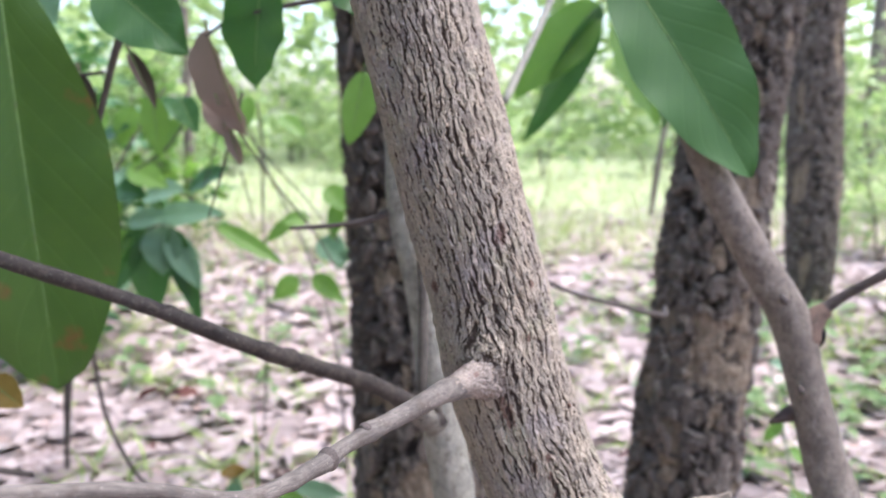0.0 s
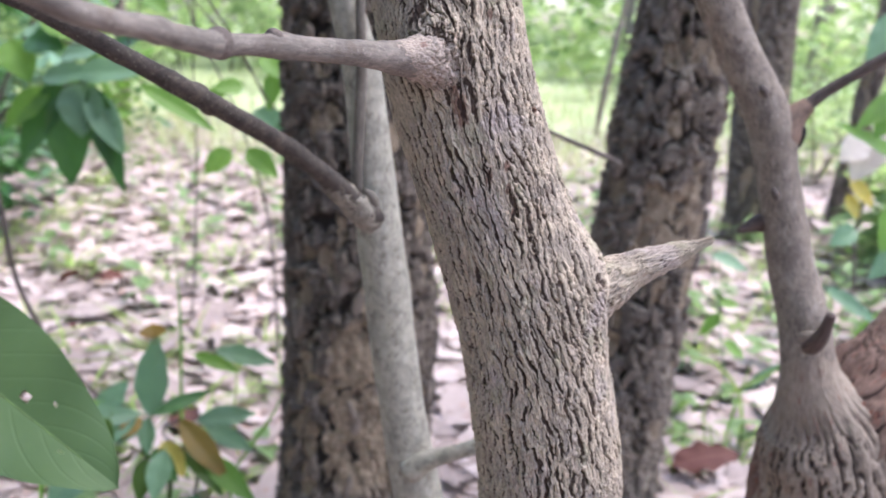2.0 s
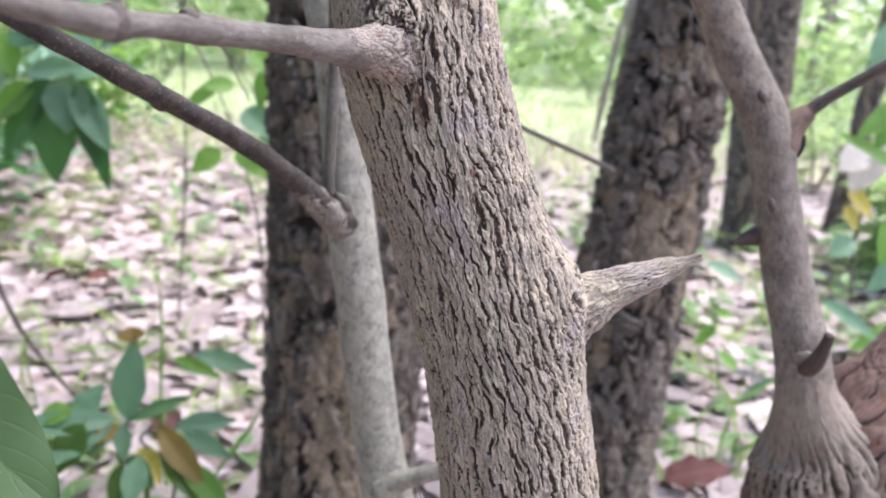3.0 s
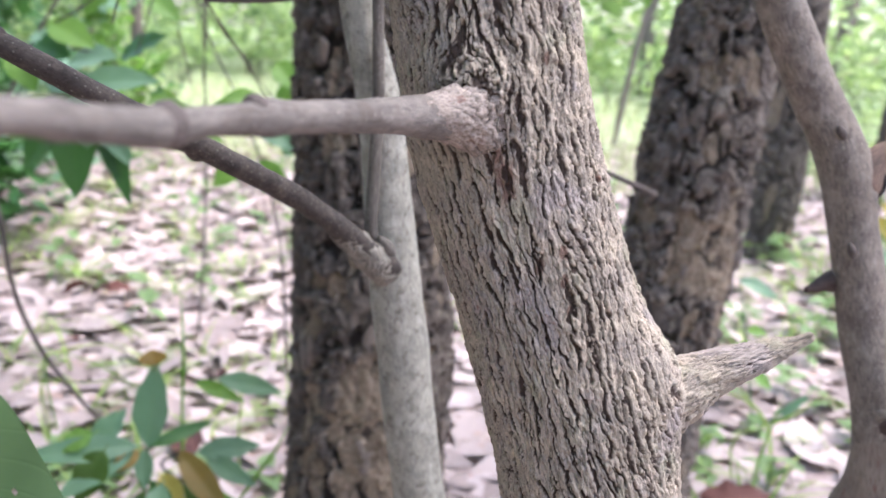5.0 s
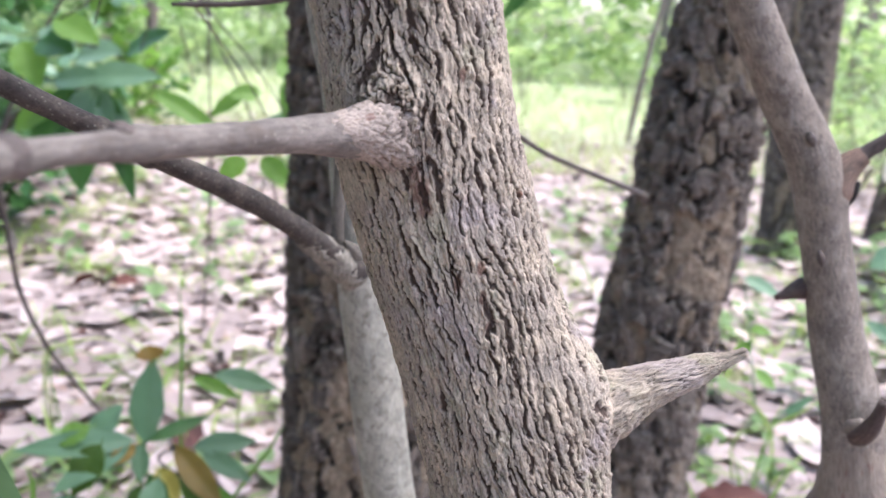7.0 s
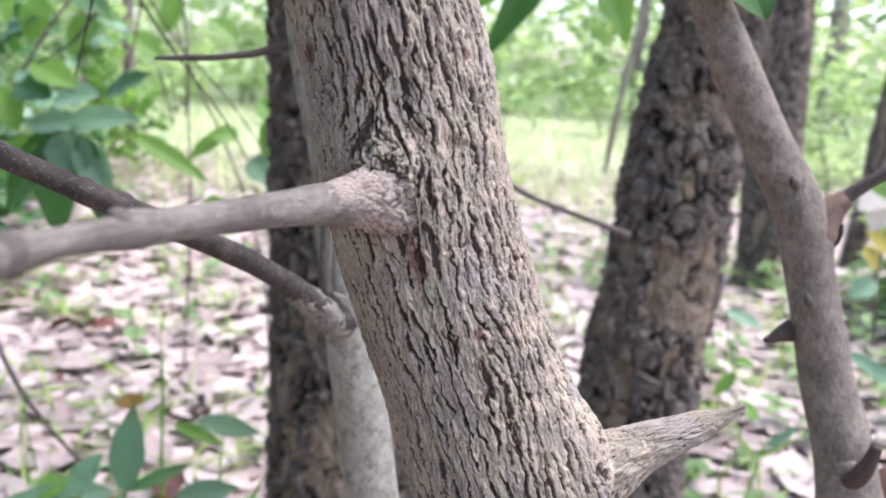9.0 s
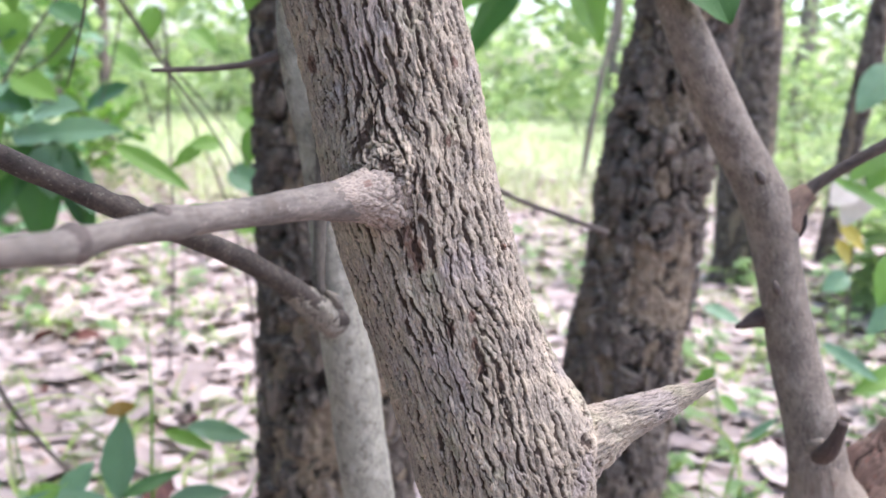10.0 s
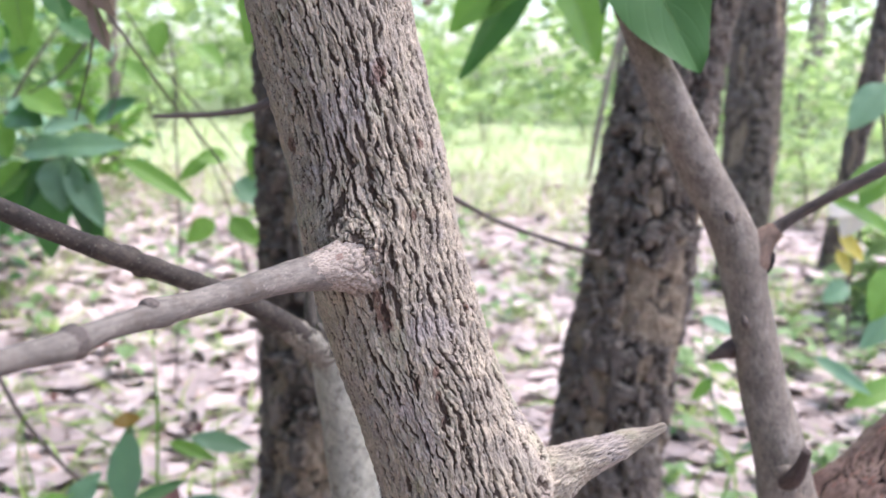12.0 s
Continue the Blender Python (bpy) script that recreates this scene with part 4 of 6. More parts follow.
stick("twig", [(-0.062, 0.93, 1.138, 0.0085), (-0.076, 0.93, 1.134, 0.0055), (-0.092, 0.93, 1.128, 0.0038), (-0.12, 0.93, 1.122, 0.0028), (-0.155, 0.93, 1.119, 0.0024), (-0.184, 0.93, 1.117, 0.0018)], M_TWIG, grey, "thin bare side twig", 60, 14, 0.1, 8)
stick("branch_stub", [(0.028, 0.912, 0.625, 0.017), (0.044, 0.902, 0.640, 0.0115), (0.066, 0.888, 0.656, 0.0085), (0.10, 0.872, 0.678, 0.0075), (0.13, 0.87, 0.70, 0.004)], M_GREY, grey, "short side branch", 40, 16, 0.08, 9)

# ---- burl tree with its young stem ----
burl = thing("burl_tree", (0.47, 0.90, 0.0), "gnarled reddish burl trunk with a slim brown stem", "tree")


def burl_relief(lat, along, th):
    w = 0.03 * vnoise(lat / 0.06 + 10, along / 0.05, 71) + 0.007 * vnoise(lat / 0.02 + 40, along / 0.02, 72)
    n1 = gnoise((lat + w) / 0.013 + 30, (along + 0.6 * w) / 0.045, 73) + 0.4 * gnoise((lat + w) / 0.006 + 60, along / 0.018, 74)
    h1 = np.clip(np.abs(n1) / 0.13, 0, 1) ** 0.7
    g = np.maximum(grooves(lat + w, along + 0.6 * w, 0.0105, 0.052, 46, 75, 0.0020, 0.034), 0.45 * np.clip(1 - 2.2 * h1, 0, 1))
    lump = 0.014 * vnoise(lat / 0.075 + 5, along / 0.07, 77) + 0.005 * vnoise(lat / 0.025 + 15, along / 0.025, 78)
    return 0.8 * lump + 0.0012 * h1 - 0.0036 * g + 0.0012 * vnoise(lat / 0.008 + 3, along / 0.012, 80) + 0.0008 * vnoise(lat / 0.003, along / 0.006, 79), g


under(part("trunk", skin("trunk", *tube([(0.47, 0.90, -0.05, 0.10), (0.462, 0.895, 0.3, 0.088), (0.480, 0.897, 0.56, 0.078), (0.488, 0.898, 0.665, 0.074), (0.502, 0.90, 0.715, 0.071), (0.541, 0.905, 0.764, 0.063), (0.62, 0.93, 0.866, 0.057), (0.79, 0.975, 1.09, 0.054), (1.2, 1.1, 1.7, 0.046), (1.6, 1.2, 2.8, 0.03)],
     np.concatenate([np.linspace(0, 0.15, 30)[:-1], np.linspace(0.15, 0.4, 260), np.linspace(0.4, 1, 60)[1:]]), np.linspace(-math.pi, math.pi, 181)[:-1], burl_relief)), M_BURL, burl), burl)
stick("stem", [(0.442, 0.882, 0.655, 0.026), (0.436, 0.881, 0.705, 0.026), (0.430, 0.880, 0.745, 0.026), (0.4225, 0.880, 0.785, 0.0256), (0.4165, 0.885, 0.815, 0.0250), (0.403, 0.905, 0.871, 0.0232), (0.391, 0.915, 0.925, 0.0216), (0.380, 0.922, 0.97, 0.0218), (0.371, 0.926, 1.005, 0.0232), (0.360, 0.93, 1.03, 0.0215), (0.334, 0.935, 1.073, 0.0200), (0.301, 0.935, 1.132, 0.0188), (0.249, 0.938, 1.227, 0.0142), (0.20, 0.945, 1.32, 0.0115), (0.16, 0.95, 1.40, 0.010), (0.10, 0.97, 1.7, 0.006)], M_BROWN, burl, "slim brown stem", 260, 40, 0.07, 15)


def foot_relief(lat, along, th):
    w = 0.005 * vnoise(lat / 0.03 + 10, along / 0.04, 71) + 0.0024 * vnoise(lat / 0.01 + 40, along / 0.012, 72)
    fade = np.clip((0.262 - along) / 0.05, 0, 1)
    g = np.clip(1.7 * grooves(lat + w, along, 0.0105, 0.062, round(lat.max() * 2 / 0.0105), 75, 0.0018, 0.046), 0, 1) * fade
    g = np.maximum(g, 0.7 * grooves(lat - w, along + 0.01, 0.0125, 0.03, round(lat.max() * 2 / 0.0125), 175, 0.0013, 0.018) * fade)
    lump = 0.005 * vnoise(lat / 0.04 + 5, along / 0.05, 77) + 0.0016 * vnoise(lat / 0.012 + 15, along / 0.02, 78) + 0.0006 * vnoise(lat / 0.004, along / 0.008, 79)
    return lump * np.clip(fade * 1.2, 0.3, 1) - 0.0045 * g, g


under(part("stem_foot", skin("stem_foot", *tube([(0.474, 0.890, 0.50, 0.076), (0.472, 0.886, 0.60, 0.0745), (0.468, 0.884, 0.655, 0.0715), (0.460, 0.882, 0.690, 0.0665), (0.450, 0.881, 0.718, 0.0560), (0.4375, 0.879, 0.742, 0.0400), (0.4275, 0.879, 0.768, 0.0285), (0.4230, 0.8805, 0.788, 0.0248), (0.4190, 0.883, 0.806, 0.0190)], np.linspace(0, 1, 180), np.linspace(-math.pi, math.pi, 161)[:-1], foot_relief)), M_FOOT, burl, "flared cracked foot of the stem"), burl)
stick("branch", [(0.372, 0.925, 1.004, 0.014), (0.383, 0.924, 1.013, 0.0150), (0.395, 0.922, 1.024, 0.0085), (0.412, 0.915, 1.042, 0.0062), (0.451, 0.89, 1.078, 0.0054), (0.52, 0.86, 1.13, 0.005), (0.68, 0.8, 1.26, 0.0035)], M_TWIG, burl, "dark side branch", 50, 16, 0.08, 16)
stick("knot", [(0.3785, 0.926, 0.978, 0.0110), (0.3810, 0.925, 0.992, 0.0168), (0.3840, 0.924, 1.004, 0.0180), (0.3885, 0.9225, 1.014, 0.0140), (0.395, 0.921, 1.023, 0.0098), (0.403, 0.919, 1.031, 0.0070)], M_KNOT, burl, "reddish swollen knot", 70, 44, 0.16, 19)
stick("resin", [(0.3935, 0.915, 0.986, 0.0016), (0.3955, 0.914, 0.993, 0.0036), (0.3975, 0.9145, 1.002, 0.0042), (0.3985, 0.916, 1.009, 0.0022)], M_RESIN, burl, "black crumbly resin under the branch", 24, 14, 0.5, 20)
stick("thorn", [(0.392, 0.924, 0.913, 0.010), (0.374, 0.921, 0.9110, 0.0105), (0.362, 0.918, 0.9080, 0.0072), (0.353, 0.915, 0.9050, 0.0044), (0.3470, 0.913, 0.9035, 0.0028)], M_THORN, burl, "short dark bud stub", 28, 18, 0.12, 17)
stick("collar", [(0.4080, 0.884, 0.806, 0.0080), (0.4110, 0.870, 0.8085, 0.0100), (0.4135, 0.862, 0.8120, 0.0075), (0.4150, 0.858, 0.8160, 0.0030)], M_BROWN, burl, "swollen bark over the bud stub", 24, 24, 0.1, 21)
stick("thorn", [(0.4130, 0.876, 0.7970, 0.0050), (0.4140, 0.864, 0.8000, 0.0085), (0.4160, 0.854, 0.8080, 0.0076), (0.4185, 0.8470, 0.8235, 0.0060), (0.4200, 0.843, 0.8410, 0.0052)], M_THORN, burl, "short dark upturned bud stub", 32, 18, 0.12, 18)


# ---- leaves close by ----
leaf((0.167, 0.950, 1.412), (0.318, 0.900, 1.172), 0.125, M_LEAF_DEEP, burl, (0.25, -0.95, 0.0), seed=2, bulge=0.66, rnd=0.62, droop=0.12, n=26, m=8, label='large dark green leaf')
leaf((0.380, 2.300, 1.473), (0.532, 2.300, 1.200), 0.15, M_LEAF_LIGHT, tree_r, (0.35, -0.85, 0.3), seed=3, fold=0.3, n=20, m=6)
stick("twig", [(0.64, 1.98, 1.45, 0.0075), (0.60, 2.10, 1.60, 0.0065), (0.50, 2.32, 1.64, 0.005), (0.387, 2.6, 1.567, 0.003)], M_TWIG, tree_r, "dark leafy twig", 30, 8)
stick("twig", [(0.50, 2.32, 1.64, 0.0045), (0.44, 2.31, 1.56, 0.0038), (0.380, 2.3, 1.476, 0.003)], M_TWIG, tree_r, "", 20, 8)
leaf((-0.149, 1.300, 1.306), (-0.173, 1.300, 1.187), 0.055, M_LEAF_LIGHT, grey, (0.5, -0.8, 0.3), seed=5)
stick("twig", [(-0.042, 0.930, 1.325, 0.0030), (-0.080, 1.100, 1.334, 0.0025), (-0.149, 1.300, 1.306, 0.0020)], M_TWIG, grey, "", 40, 10, 0.1, 305)
stick("twig", [(0.199, 1.900, 1.554, 0.0080), (0.156, 1.600, 1.444, 0.0070), (0.112, 1.450, 1.352, 0.0065), (0.064, 1.300, 1.258, 0.0060)], M_GREY, tree_r, "dead grey twig", 40, 10, 0.1, 306)
leaf((0.218, 0.950, 1.295), (0.238, 0.970, 1.222), 0.03, M_LEAF, burl, (0.5, -0.8, 0.2), seed=8)
leaf((0.391, 2.600, 1.554), (0.168, 2.600, 1.122), 0.105, M_LEAF, tree_r, (0.5, -0.7, 0.5), seed=9, fold=0.5, n=20, m=6)
leaf((0.390, 2.620, 1.566), (0.119, 2.550, 1.284), 0.17, M_LEAF_LIGHT, tree_r, (0.4, -0.6, 0.7), seed=10, n=20, m=6)

shoot = thing("leafy_sapling", (-0.62, 0.80, 0.0), "young sapling with large drooping glossy green leaves", "sapling")
stick("stem", [(-0.62, 0.80, -0.05, 0.011), (-0.61, 0.80, 0.5, 0.010), (-0.60, 0.80, 0.95, 0.009), (-0.56, 0.82, 1.35, 0.008), (-0.50, 0.85, 1.7, 0.005)], M_TWIG, shoot, "thin dark stem", 60, 14, 0.08, 91)
stick("twig", [(-0.61, 0.80, 0.87, 0.005), (-0.52, 0.82, 0.88, 0.004), (-0.45, 0.84, 0.865, 0.003)], M_TWIG, shoot, "", 20, 10, 0.1, 92)
stick("twig", [(-0.56, 0.82, 1.36, 0.005), (-0.46, 0.84, 1.41, 0.004), (-0.36, 0.92, 1.42, 0.0035), (-0.20, 1.0, 1.40, 0.003), (-0.10, 1.0, 1.385, 0.002)], M_TWIG, shoot, "", 40, 10, 0.1, 93)
stick("twig", [(-0.61, 0.80, 0.96, 0.004), (-0.55, 0.83, 0.99, 0.003), (-0.49, 0.85, 0.965, 0.002)], M_TWIG, shoot, "", 16, 10, 0.1, 94)
leaf((-0.449, 0.860, 1.388), (-0.398, 0.800, 0.963), 0.185, M_LEAF_OLD, shoot, (0.2, -0.95, 0.1), seed=12, bulge=0.95, rnd=0.5, droop=0.1, n=26, m=8, label='very large dark green leaf with a russet blotch')
leaf((-0.527, 0.900, 1.246), (-0.504, 0.880, 0.960), 0.14, M_LEAF, shoot, (0.2, -0.95, 0.1), seed=13, bulge=0.8, rnd=0.55)
leaf((-0.497, 0.850, 0.967), (-0.454, 0.840, 0.940), 0.035, M_LEAF_RED, shoot, (0, -0.8, 0.5), seed=14)
leaf((-0.475, 0.840, 0.826), (-0.197, 0.660, 0.753), 0.125, M_LEAF_GREY, shoot, (0.1, -0.75, 0.65), seed=15, bulge=0.62, rnd=0.6, droop=0.25, n=64, m=16, holes=((40, 12, 2), (41, 12, 2), (30, 20, 1), (46, 9, 1), (52, 18, 1), (24, 10, 1)), label='large green leaf with insect holes')
leaf((-0.376, 0.930, 1.387), (-0.278, 0.900, 1.308), 0.085, M_LEAF, shoot, (0.1, -0.9, 0.3), seed=16)
leaf((-0.341, 0.950, 1.402), (-0.331, 0.950, 1.311), 0.07, M_LEAF, shoot, (-0.2, -0.9, 0.3), seed=17)
leaf((-0.222, 1.000, 1.396), (-0.244, 1.000, 1.268), 0.088, M_LEAF, shoot, (-0.3, -0.9, 0.3), seed=18)
leaf((-0.507, 1.000, 1.406), (-0.466, 1.000, 1.348), 0.06, M_LEAF_DULL, shoot, (0, -0.7, 0.6), seed=19)
leaf((-0.123, 0.980, 1.404), (-0.071, 0.950, 1.338), 0.08, M_LEAF, shoot, (0.1, -0.8, 0.5), seed=20)
leaf((-0.305, 1.050, 1.345), (-0.283, 1.100, 1.205), 0.062, M_LEAF_BROWN, shoot, (-0.5, -0.8, 0.2), seed=21, fold=0.75, twist=0.35, droop=0.15, n=28, m=8, holes=((15, 9, 3), (16, 9, 3), (17, 10, 3), (18, 10, 2), (12, 4, 1), (21, 5, 2), (22, 5, 2)), label='withered brown hanging leaf with a torn hole')
stick("twig", [(-0.131, 1.000, 1.375, 0.0030), (-0.219, 1.000, 1.360, 0.0030), (-0.265, 1.020, 1.352, 0.0028), (-0.306, 1.050, 1.338, 0.0020)], M_TWIG, shoot, "", 40, 10, 0.1, 321)
stick("twig", [(-0.378, 1.000, 1.361, 0.0045), (-0.395, 1.000, 1.323, 0.0045), (-0.415, 1.000, 1.265, 0.0040), (-0.431, 1.000, 1.215, 0.0030)], M_TWIG, shoot, "", 40, 10, 0.1, 322)
stick("twig", [(-0.413, 1.000, 1.292, 0.0022), (-0.444, 1.000, 1.289, 0.0020), (-0.498, 1.000, 1.293, 0.0018)], M_TWIG, shoot, "", 40, 10, 0.1, 323)
leaf((-0.296, 1.095, 1.225), (-0.290, 1.100, 1.172), 0.018, M_LEAF_BROWN, shoot, (-0.3, -0.9, 0.2), seed=25, fold=0.8, twist=0.8, droop=0.3)
leaf((-0.317, 1.100, 1.276), (-0.300, 1.100, 1.209), 0.045, M_LEAF_BROWN, shoot, (0.4, -0.8, 0.2), seed=26, fold=0.6, twist=-0.5)
stick("twig", [(-0.279, 1.100, 1.270, 0.0022), (-0.294, 1.100, 1.228, 0.0018), (-0.326, 1.150, 1.169, 0.0015), (-0.368, 1.200, 1.092, 0.0010)], M_TWIG, shoot, "", 24, 8, 0.1, 326)
stick("twig", [(-0.290, 1.100, 1.226, 0.0018), (-0.305, 1.200, 1.199, 0.0018), (-0.292, 1.300, 1.133, 0.0017), (-0.267, 1.500, 1.016, 0.0015), (-0.258, 1.600, 0.947, 0.0012)], M_TWIG, shoot, "", 24, 8, 0.1, 327)
leaf((-0.479, 1.300, 1.272), (-0.474, 1.300, 1.177), 0.045, M_LEAF_LIGHT, shoot, (0.1, -0.8, 0.4), seed=29)
leaf((-0.454, 1.350, 1.269), (-0.413, 1.300, 1.217), 0.04, M_LEAF, shoot, (0.1, -0.8, 0.4), seed=30)
leaf((-0.442, 1.000, 1.292), (-0.444, 1.020, 1.218), 0.02, M_LEAF_BROWN, shoot, (0.6, -0.8, 0.1), seed=31, fold=0.9)
leaf((-0.445, 1.000, 1.291), (-0.436, 1.000, 1.215), 0.024, M_DARK_DRY, shoot, (0.6, -0.8, 0.1), seed=32, fold=0.9, twist=0.4, label='dark shrivelled hanging leaf')
leaf((-0.382, 1.000, 1.316), (-0.354, 1.000, 1.248), 0.018, M_DARK_DRY, shoot, (0.3, -0.8, 0.1), seed=33, fold=0.9, twist=0.6, label='dark shrivelled hanging leaf')
stick("bud_scar", [(0.350, 0.912, 1.048, 0.0018), (0.352, 0.910, 1.043, 0.0038), (0.356, 0.912, 1.037, 0.0020)], M_TWIG, burl, "dark oval scar", 12, 12, 0.1, 331)
stick("bud_scar", [(0.369, 0.896, 0.952, 0.0016), (0.371, 0.894, 0.946, 0.0036), (0.374, 0.896, 0.939, 0.0018)], M_TWIG, burl, "dark oval scar", 12, 12, 0.1, 332)

# ---- leafy shrub by the rough trees ----
shrub = thing("drooping_shrub", (-1.15, 2.62, 0.0), "leafy shrub with drooping oval green leaves", "shrub")
stick("stem", [(-1.426, 2.620, -0.314, 0.0090), (-1.341, 2.620, 0.424, 0.0080), (-1.231, 2.600, 0.796, 0.0060), (-1.103, 2.580, 0.862, 0.0050), (-0.966, 2.550, 0.895, 0.0030)], M_TWIG, shrub, "", 40, 10, 0.1, 334)
stick("stem", [(-1.457, 2.700, -0.189, 0.0090), (-1.371, 2.800, 0.753, 0.0070), (-1.231, 2.900, 1.111, 0.0050), (-1.115, 3.000, 1.334, 0.0040)], M_TWIG, shrub, "", 40, 10, 0.1, 335)
stick("twig", [(-1.245, 2.800, 1.005, 0.0040), (-1.054, 2.800, 0.990, 0.0030), (-0.848, 2.700, 0.893, 0.0020)], M_TWIG, shrub, "", 40, 10, 0.1, 336)
leaf((-1.031, 2.550, 0.891), (-1.169, 2.500, 0.654), 0.1, M_LEAF, shrub, (0.1, -0.75, 0.6), seed=38, n=12, m=4)
leaf((-1.015, 2.550, 0.884), (-1.013, 2.500, 0.584), 0.13, M_LEAF, shrub, (0.1, -0.75, 0.6), seed=39, n=12, m=4)
leaf((-0.974, 2.550, 0.895), (-0.971, 2.500, 0.738), 0.13, M_LEAF_DULL, shrub, (0.1, -0.75, 0.6), seed=40, n=12, m=4)
leaf((-0.943, 2.550, 0.880), (-0.851, 2.500, 0.571), 0.07, M_LEAF, shrub, (0.1, -0.75, 0.6), seed=41, n=12, m=4)
leaf((-0.943, 2.550, 0.888), (-0.888, 2.500, 0.644), 0.08, M_LEAF, shrub, (0.1, -0.75, 0.6), seed=42, n=12, m=4)
leaf((-0.959, 2.550, 0.879), (-0.845, 2.500, 0.696), 0.09, M_LEAF_DULL, shrub, (0.1, -0.75, 0.6), seed=43, n=12, m=4)
leaf((-1.072, 2.550, 0.873), (-1.200, 2.500, 0.758), 0.09, M_LEAF_LIGHT, shrub, (0.1, -0.75, 0.6), seed=44, n=12, m=4)
leaf((-1.005, 2.550, 0.917), (-0.762, 2.500, 0.953), 0.09, M_LEAF_DULL, shrub, (0.1, -0.75, 0.6), seed=45, n=12, m=4)
leaf((-1.086, 2.550, 0.904), (-0.920, 2.500, 0.939), 0.08, M_LEAF_DULL, shrub, (0.1, -0.75, 0.6), seed=46, n=12, m=4)
leaf((-0.805, 2.550, 0.896), (-0.573, 2.500, 0.784), 0.06, M_LEAF_LIGHT, shrub, (0.1, -0.75, 0.6), seed=47, n=12, m=4)
leaf((-1.125, 2.550, 1.012), (-1.002, 2.500, 0.996), 0.1, M_LEAF, shrub, (0.1, -0.75, 0.6), seed=48, n=12, m=4)
leaf((-1.074, 2.550, 1.077), (-0.931, 2.500, 1.023), 0.09, M_LEAF_LIGHT, shrub, (0.1, -0.75, 0.6), seed=49, n=12, m=4)
leaf((-1.173, 2.550, 1.009), (-1.103, 2.500, 0.890), 0.1, M_LEAF_LIGHT, shrub, (0.1, -0.75, 0.6), seed=50, n=12, m=4)
leaf((-1.137, 2.800, 0.957), (-0.973, 2.750, 0.999), 0.12, M_LEAF_DULL, shrub, (0.1, -0.6, 0.75), seed=51, n=12, m=4)
leaf((-0.976, 2.800, 0.979), (-0.821, 2.750, 1.072), 0.1, M_LEAF, shrub, (0.1, -0.6, 0.75), seed=52, n=12, m=4)
leaf((-1.237, 2.800, 1.042), (-1.113, 2.750, 0.995), 0.09, M_LEAF_DULL, shrub, (0.1, -0.6, 0.75), seed=53, n=12, m=4)
leaf((-0.894, 2.800, 1.173), (-0.776, 2.750, 1.108), 0.08, M_LEAF_LIGHT, shrub, (0.1, -0.6, 0.75), seed=54, n=12, m=4)
leaf((-0.997, 2.800, 1.222), (-1.071, 2.750, 1.100), 0.1, M_LEAF_LIGHT, shrub, (0.1, -0.6, 0.75), seed=55, n=12, m=4)
leaf((-1.150, 2.800, 1.268), (-1.189, 2.750, 1.130), 0.1, M_LEAF_LIGHT, shrub, (0.1, -0.6, 0.75), seed=56, n=12, m=4)
leaf((-1.062, 2.800, 1.288), (-0.926, 2.750, 1.222), 0.09, M_LEAF, shrub, (0.1, -0.6, 0.75), seed=57, n=12, m=4)
leaf((-1.282, 2.800, 1.145), (-1.148, 2.750, 1.215), 0.09, M_LEAF, shrub, (0.1, -0.6, 0.75), seed=58, n=12, m=4)
leaf((-1.305, 2.800, 1.281), (-1.237, 2.750, 1.179), 0.09, M_LEAF_LIGHT, shrub, (0.1, -0.6, 0.75), seed=59, n=12, m=4)
leaf((-0.749, 2.800, 1.297), (-0.773, 2.750, 1.176), 0.07, M_LEAF_LIGHT, shrub, (0.1, -0.6, 0.75), seed=60, n=12, m=4)
leaf((-0.646, 2.800, 1.232), (-0.549, 2.750, 1.165), 0.07, M_LEAF_LIGHT, shrub, (0.1, -0.6, 0.75), seed=61, n=12, m=4)

vine = thing("round_leaf_shrub", (-0.62, 2.75, 0.0), "thin twiggy shrub with rounded light green leaves", "shrub")
stick("stem", [(-0.433, 2.700, -0.018, 0.0040), (-0.489, 2.750, 0.531, 0.0035), (-0.597, 2.800, 0.830, 0.0030), (-0.731, 2.850, 1.086, 0.0030), (-0.795, 2.900, 1.240, 0.0020)], M_TWIG, vine, "", 40, 10, 0.1, 362)
stick("stem", [(-0.751, 2.800, 0.092, 0.0030), (-0.720, 2.800, 0.604, 0.0030), (-0.735, 2.850, 0.927, 0.0025), (-0.751, 2.900, 1.208, 0.0020)], M_TWIG, vine, "", 40, 10, 0.1, 363)
leaf((-0.596, 2.750, 0.688), (-0.674, 2.700, 0.614), 0.075, M_LEAF_LIGHT, vine, (0.1, -0.8, 0.5), seed=65, n=12, m=4, bulge=0.4)
leaf((-0.543, 2.750, 0.691), (-0.431, 2.700, 0.614), 0.075, M_LEAF_LIGHT, vine, (0.1, -0.8, 0.5), seed=66, n=12, m=4, bulge=0.4)
leaf((-0.488, 2.750, 0.997), (-0.409, 2.700, 0.921), 0.08, M_LEAF_LIGHT, vine, (0.1, -0.8, 0.5), seed=67, n=12, m=4, bulge=0.4)
leaf((-0.515, 2.750, 0.821), (-0.417, 2.700, 0.743), 0.1, M_LEAF_DULL, vine, (0.1, -0.8, 0.5), seed=68, n=12, m=4, bulge=0.4)
leaf((-0.550, 2.750, 0.890), (-0.642, 2.700, 0.888), 0.06, M_LEAF_LIGHT, vine, (0.1, -0.8, 0.5), seed=69, n=12, m=4, bulge=0.4)
leaf((-0.603, 2.750, 0.887), (-0.696, 2.700, 0.816), 0.05, M_LEAF_LIGHT, vine, (0.1, -0.8, 0.5), seed=70, n=12, m=4, bulge=0.4)
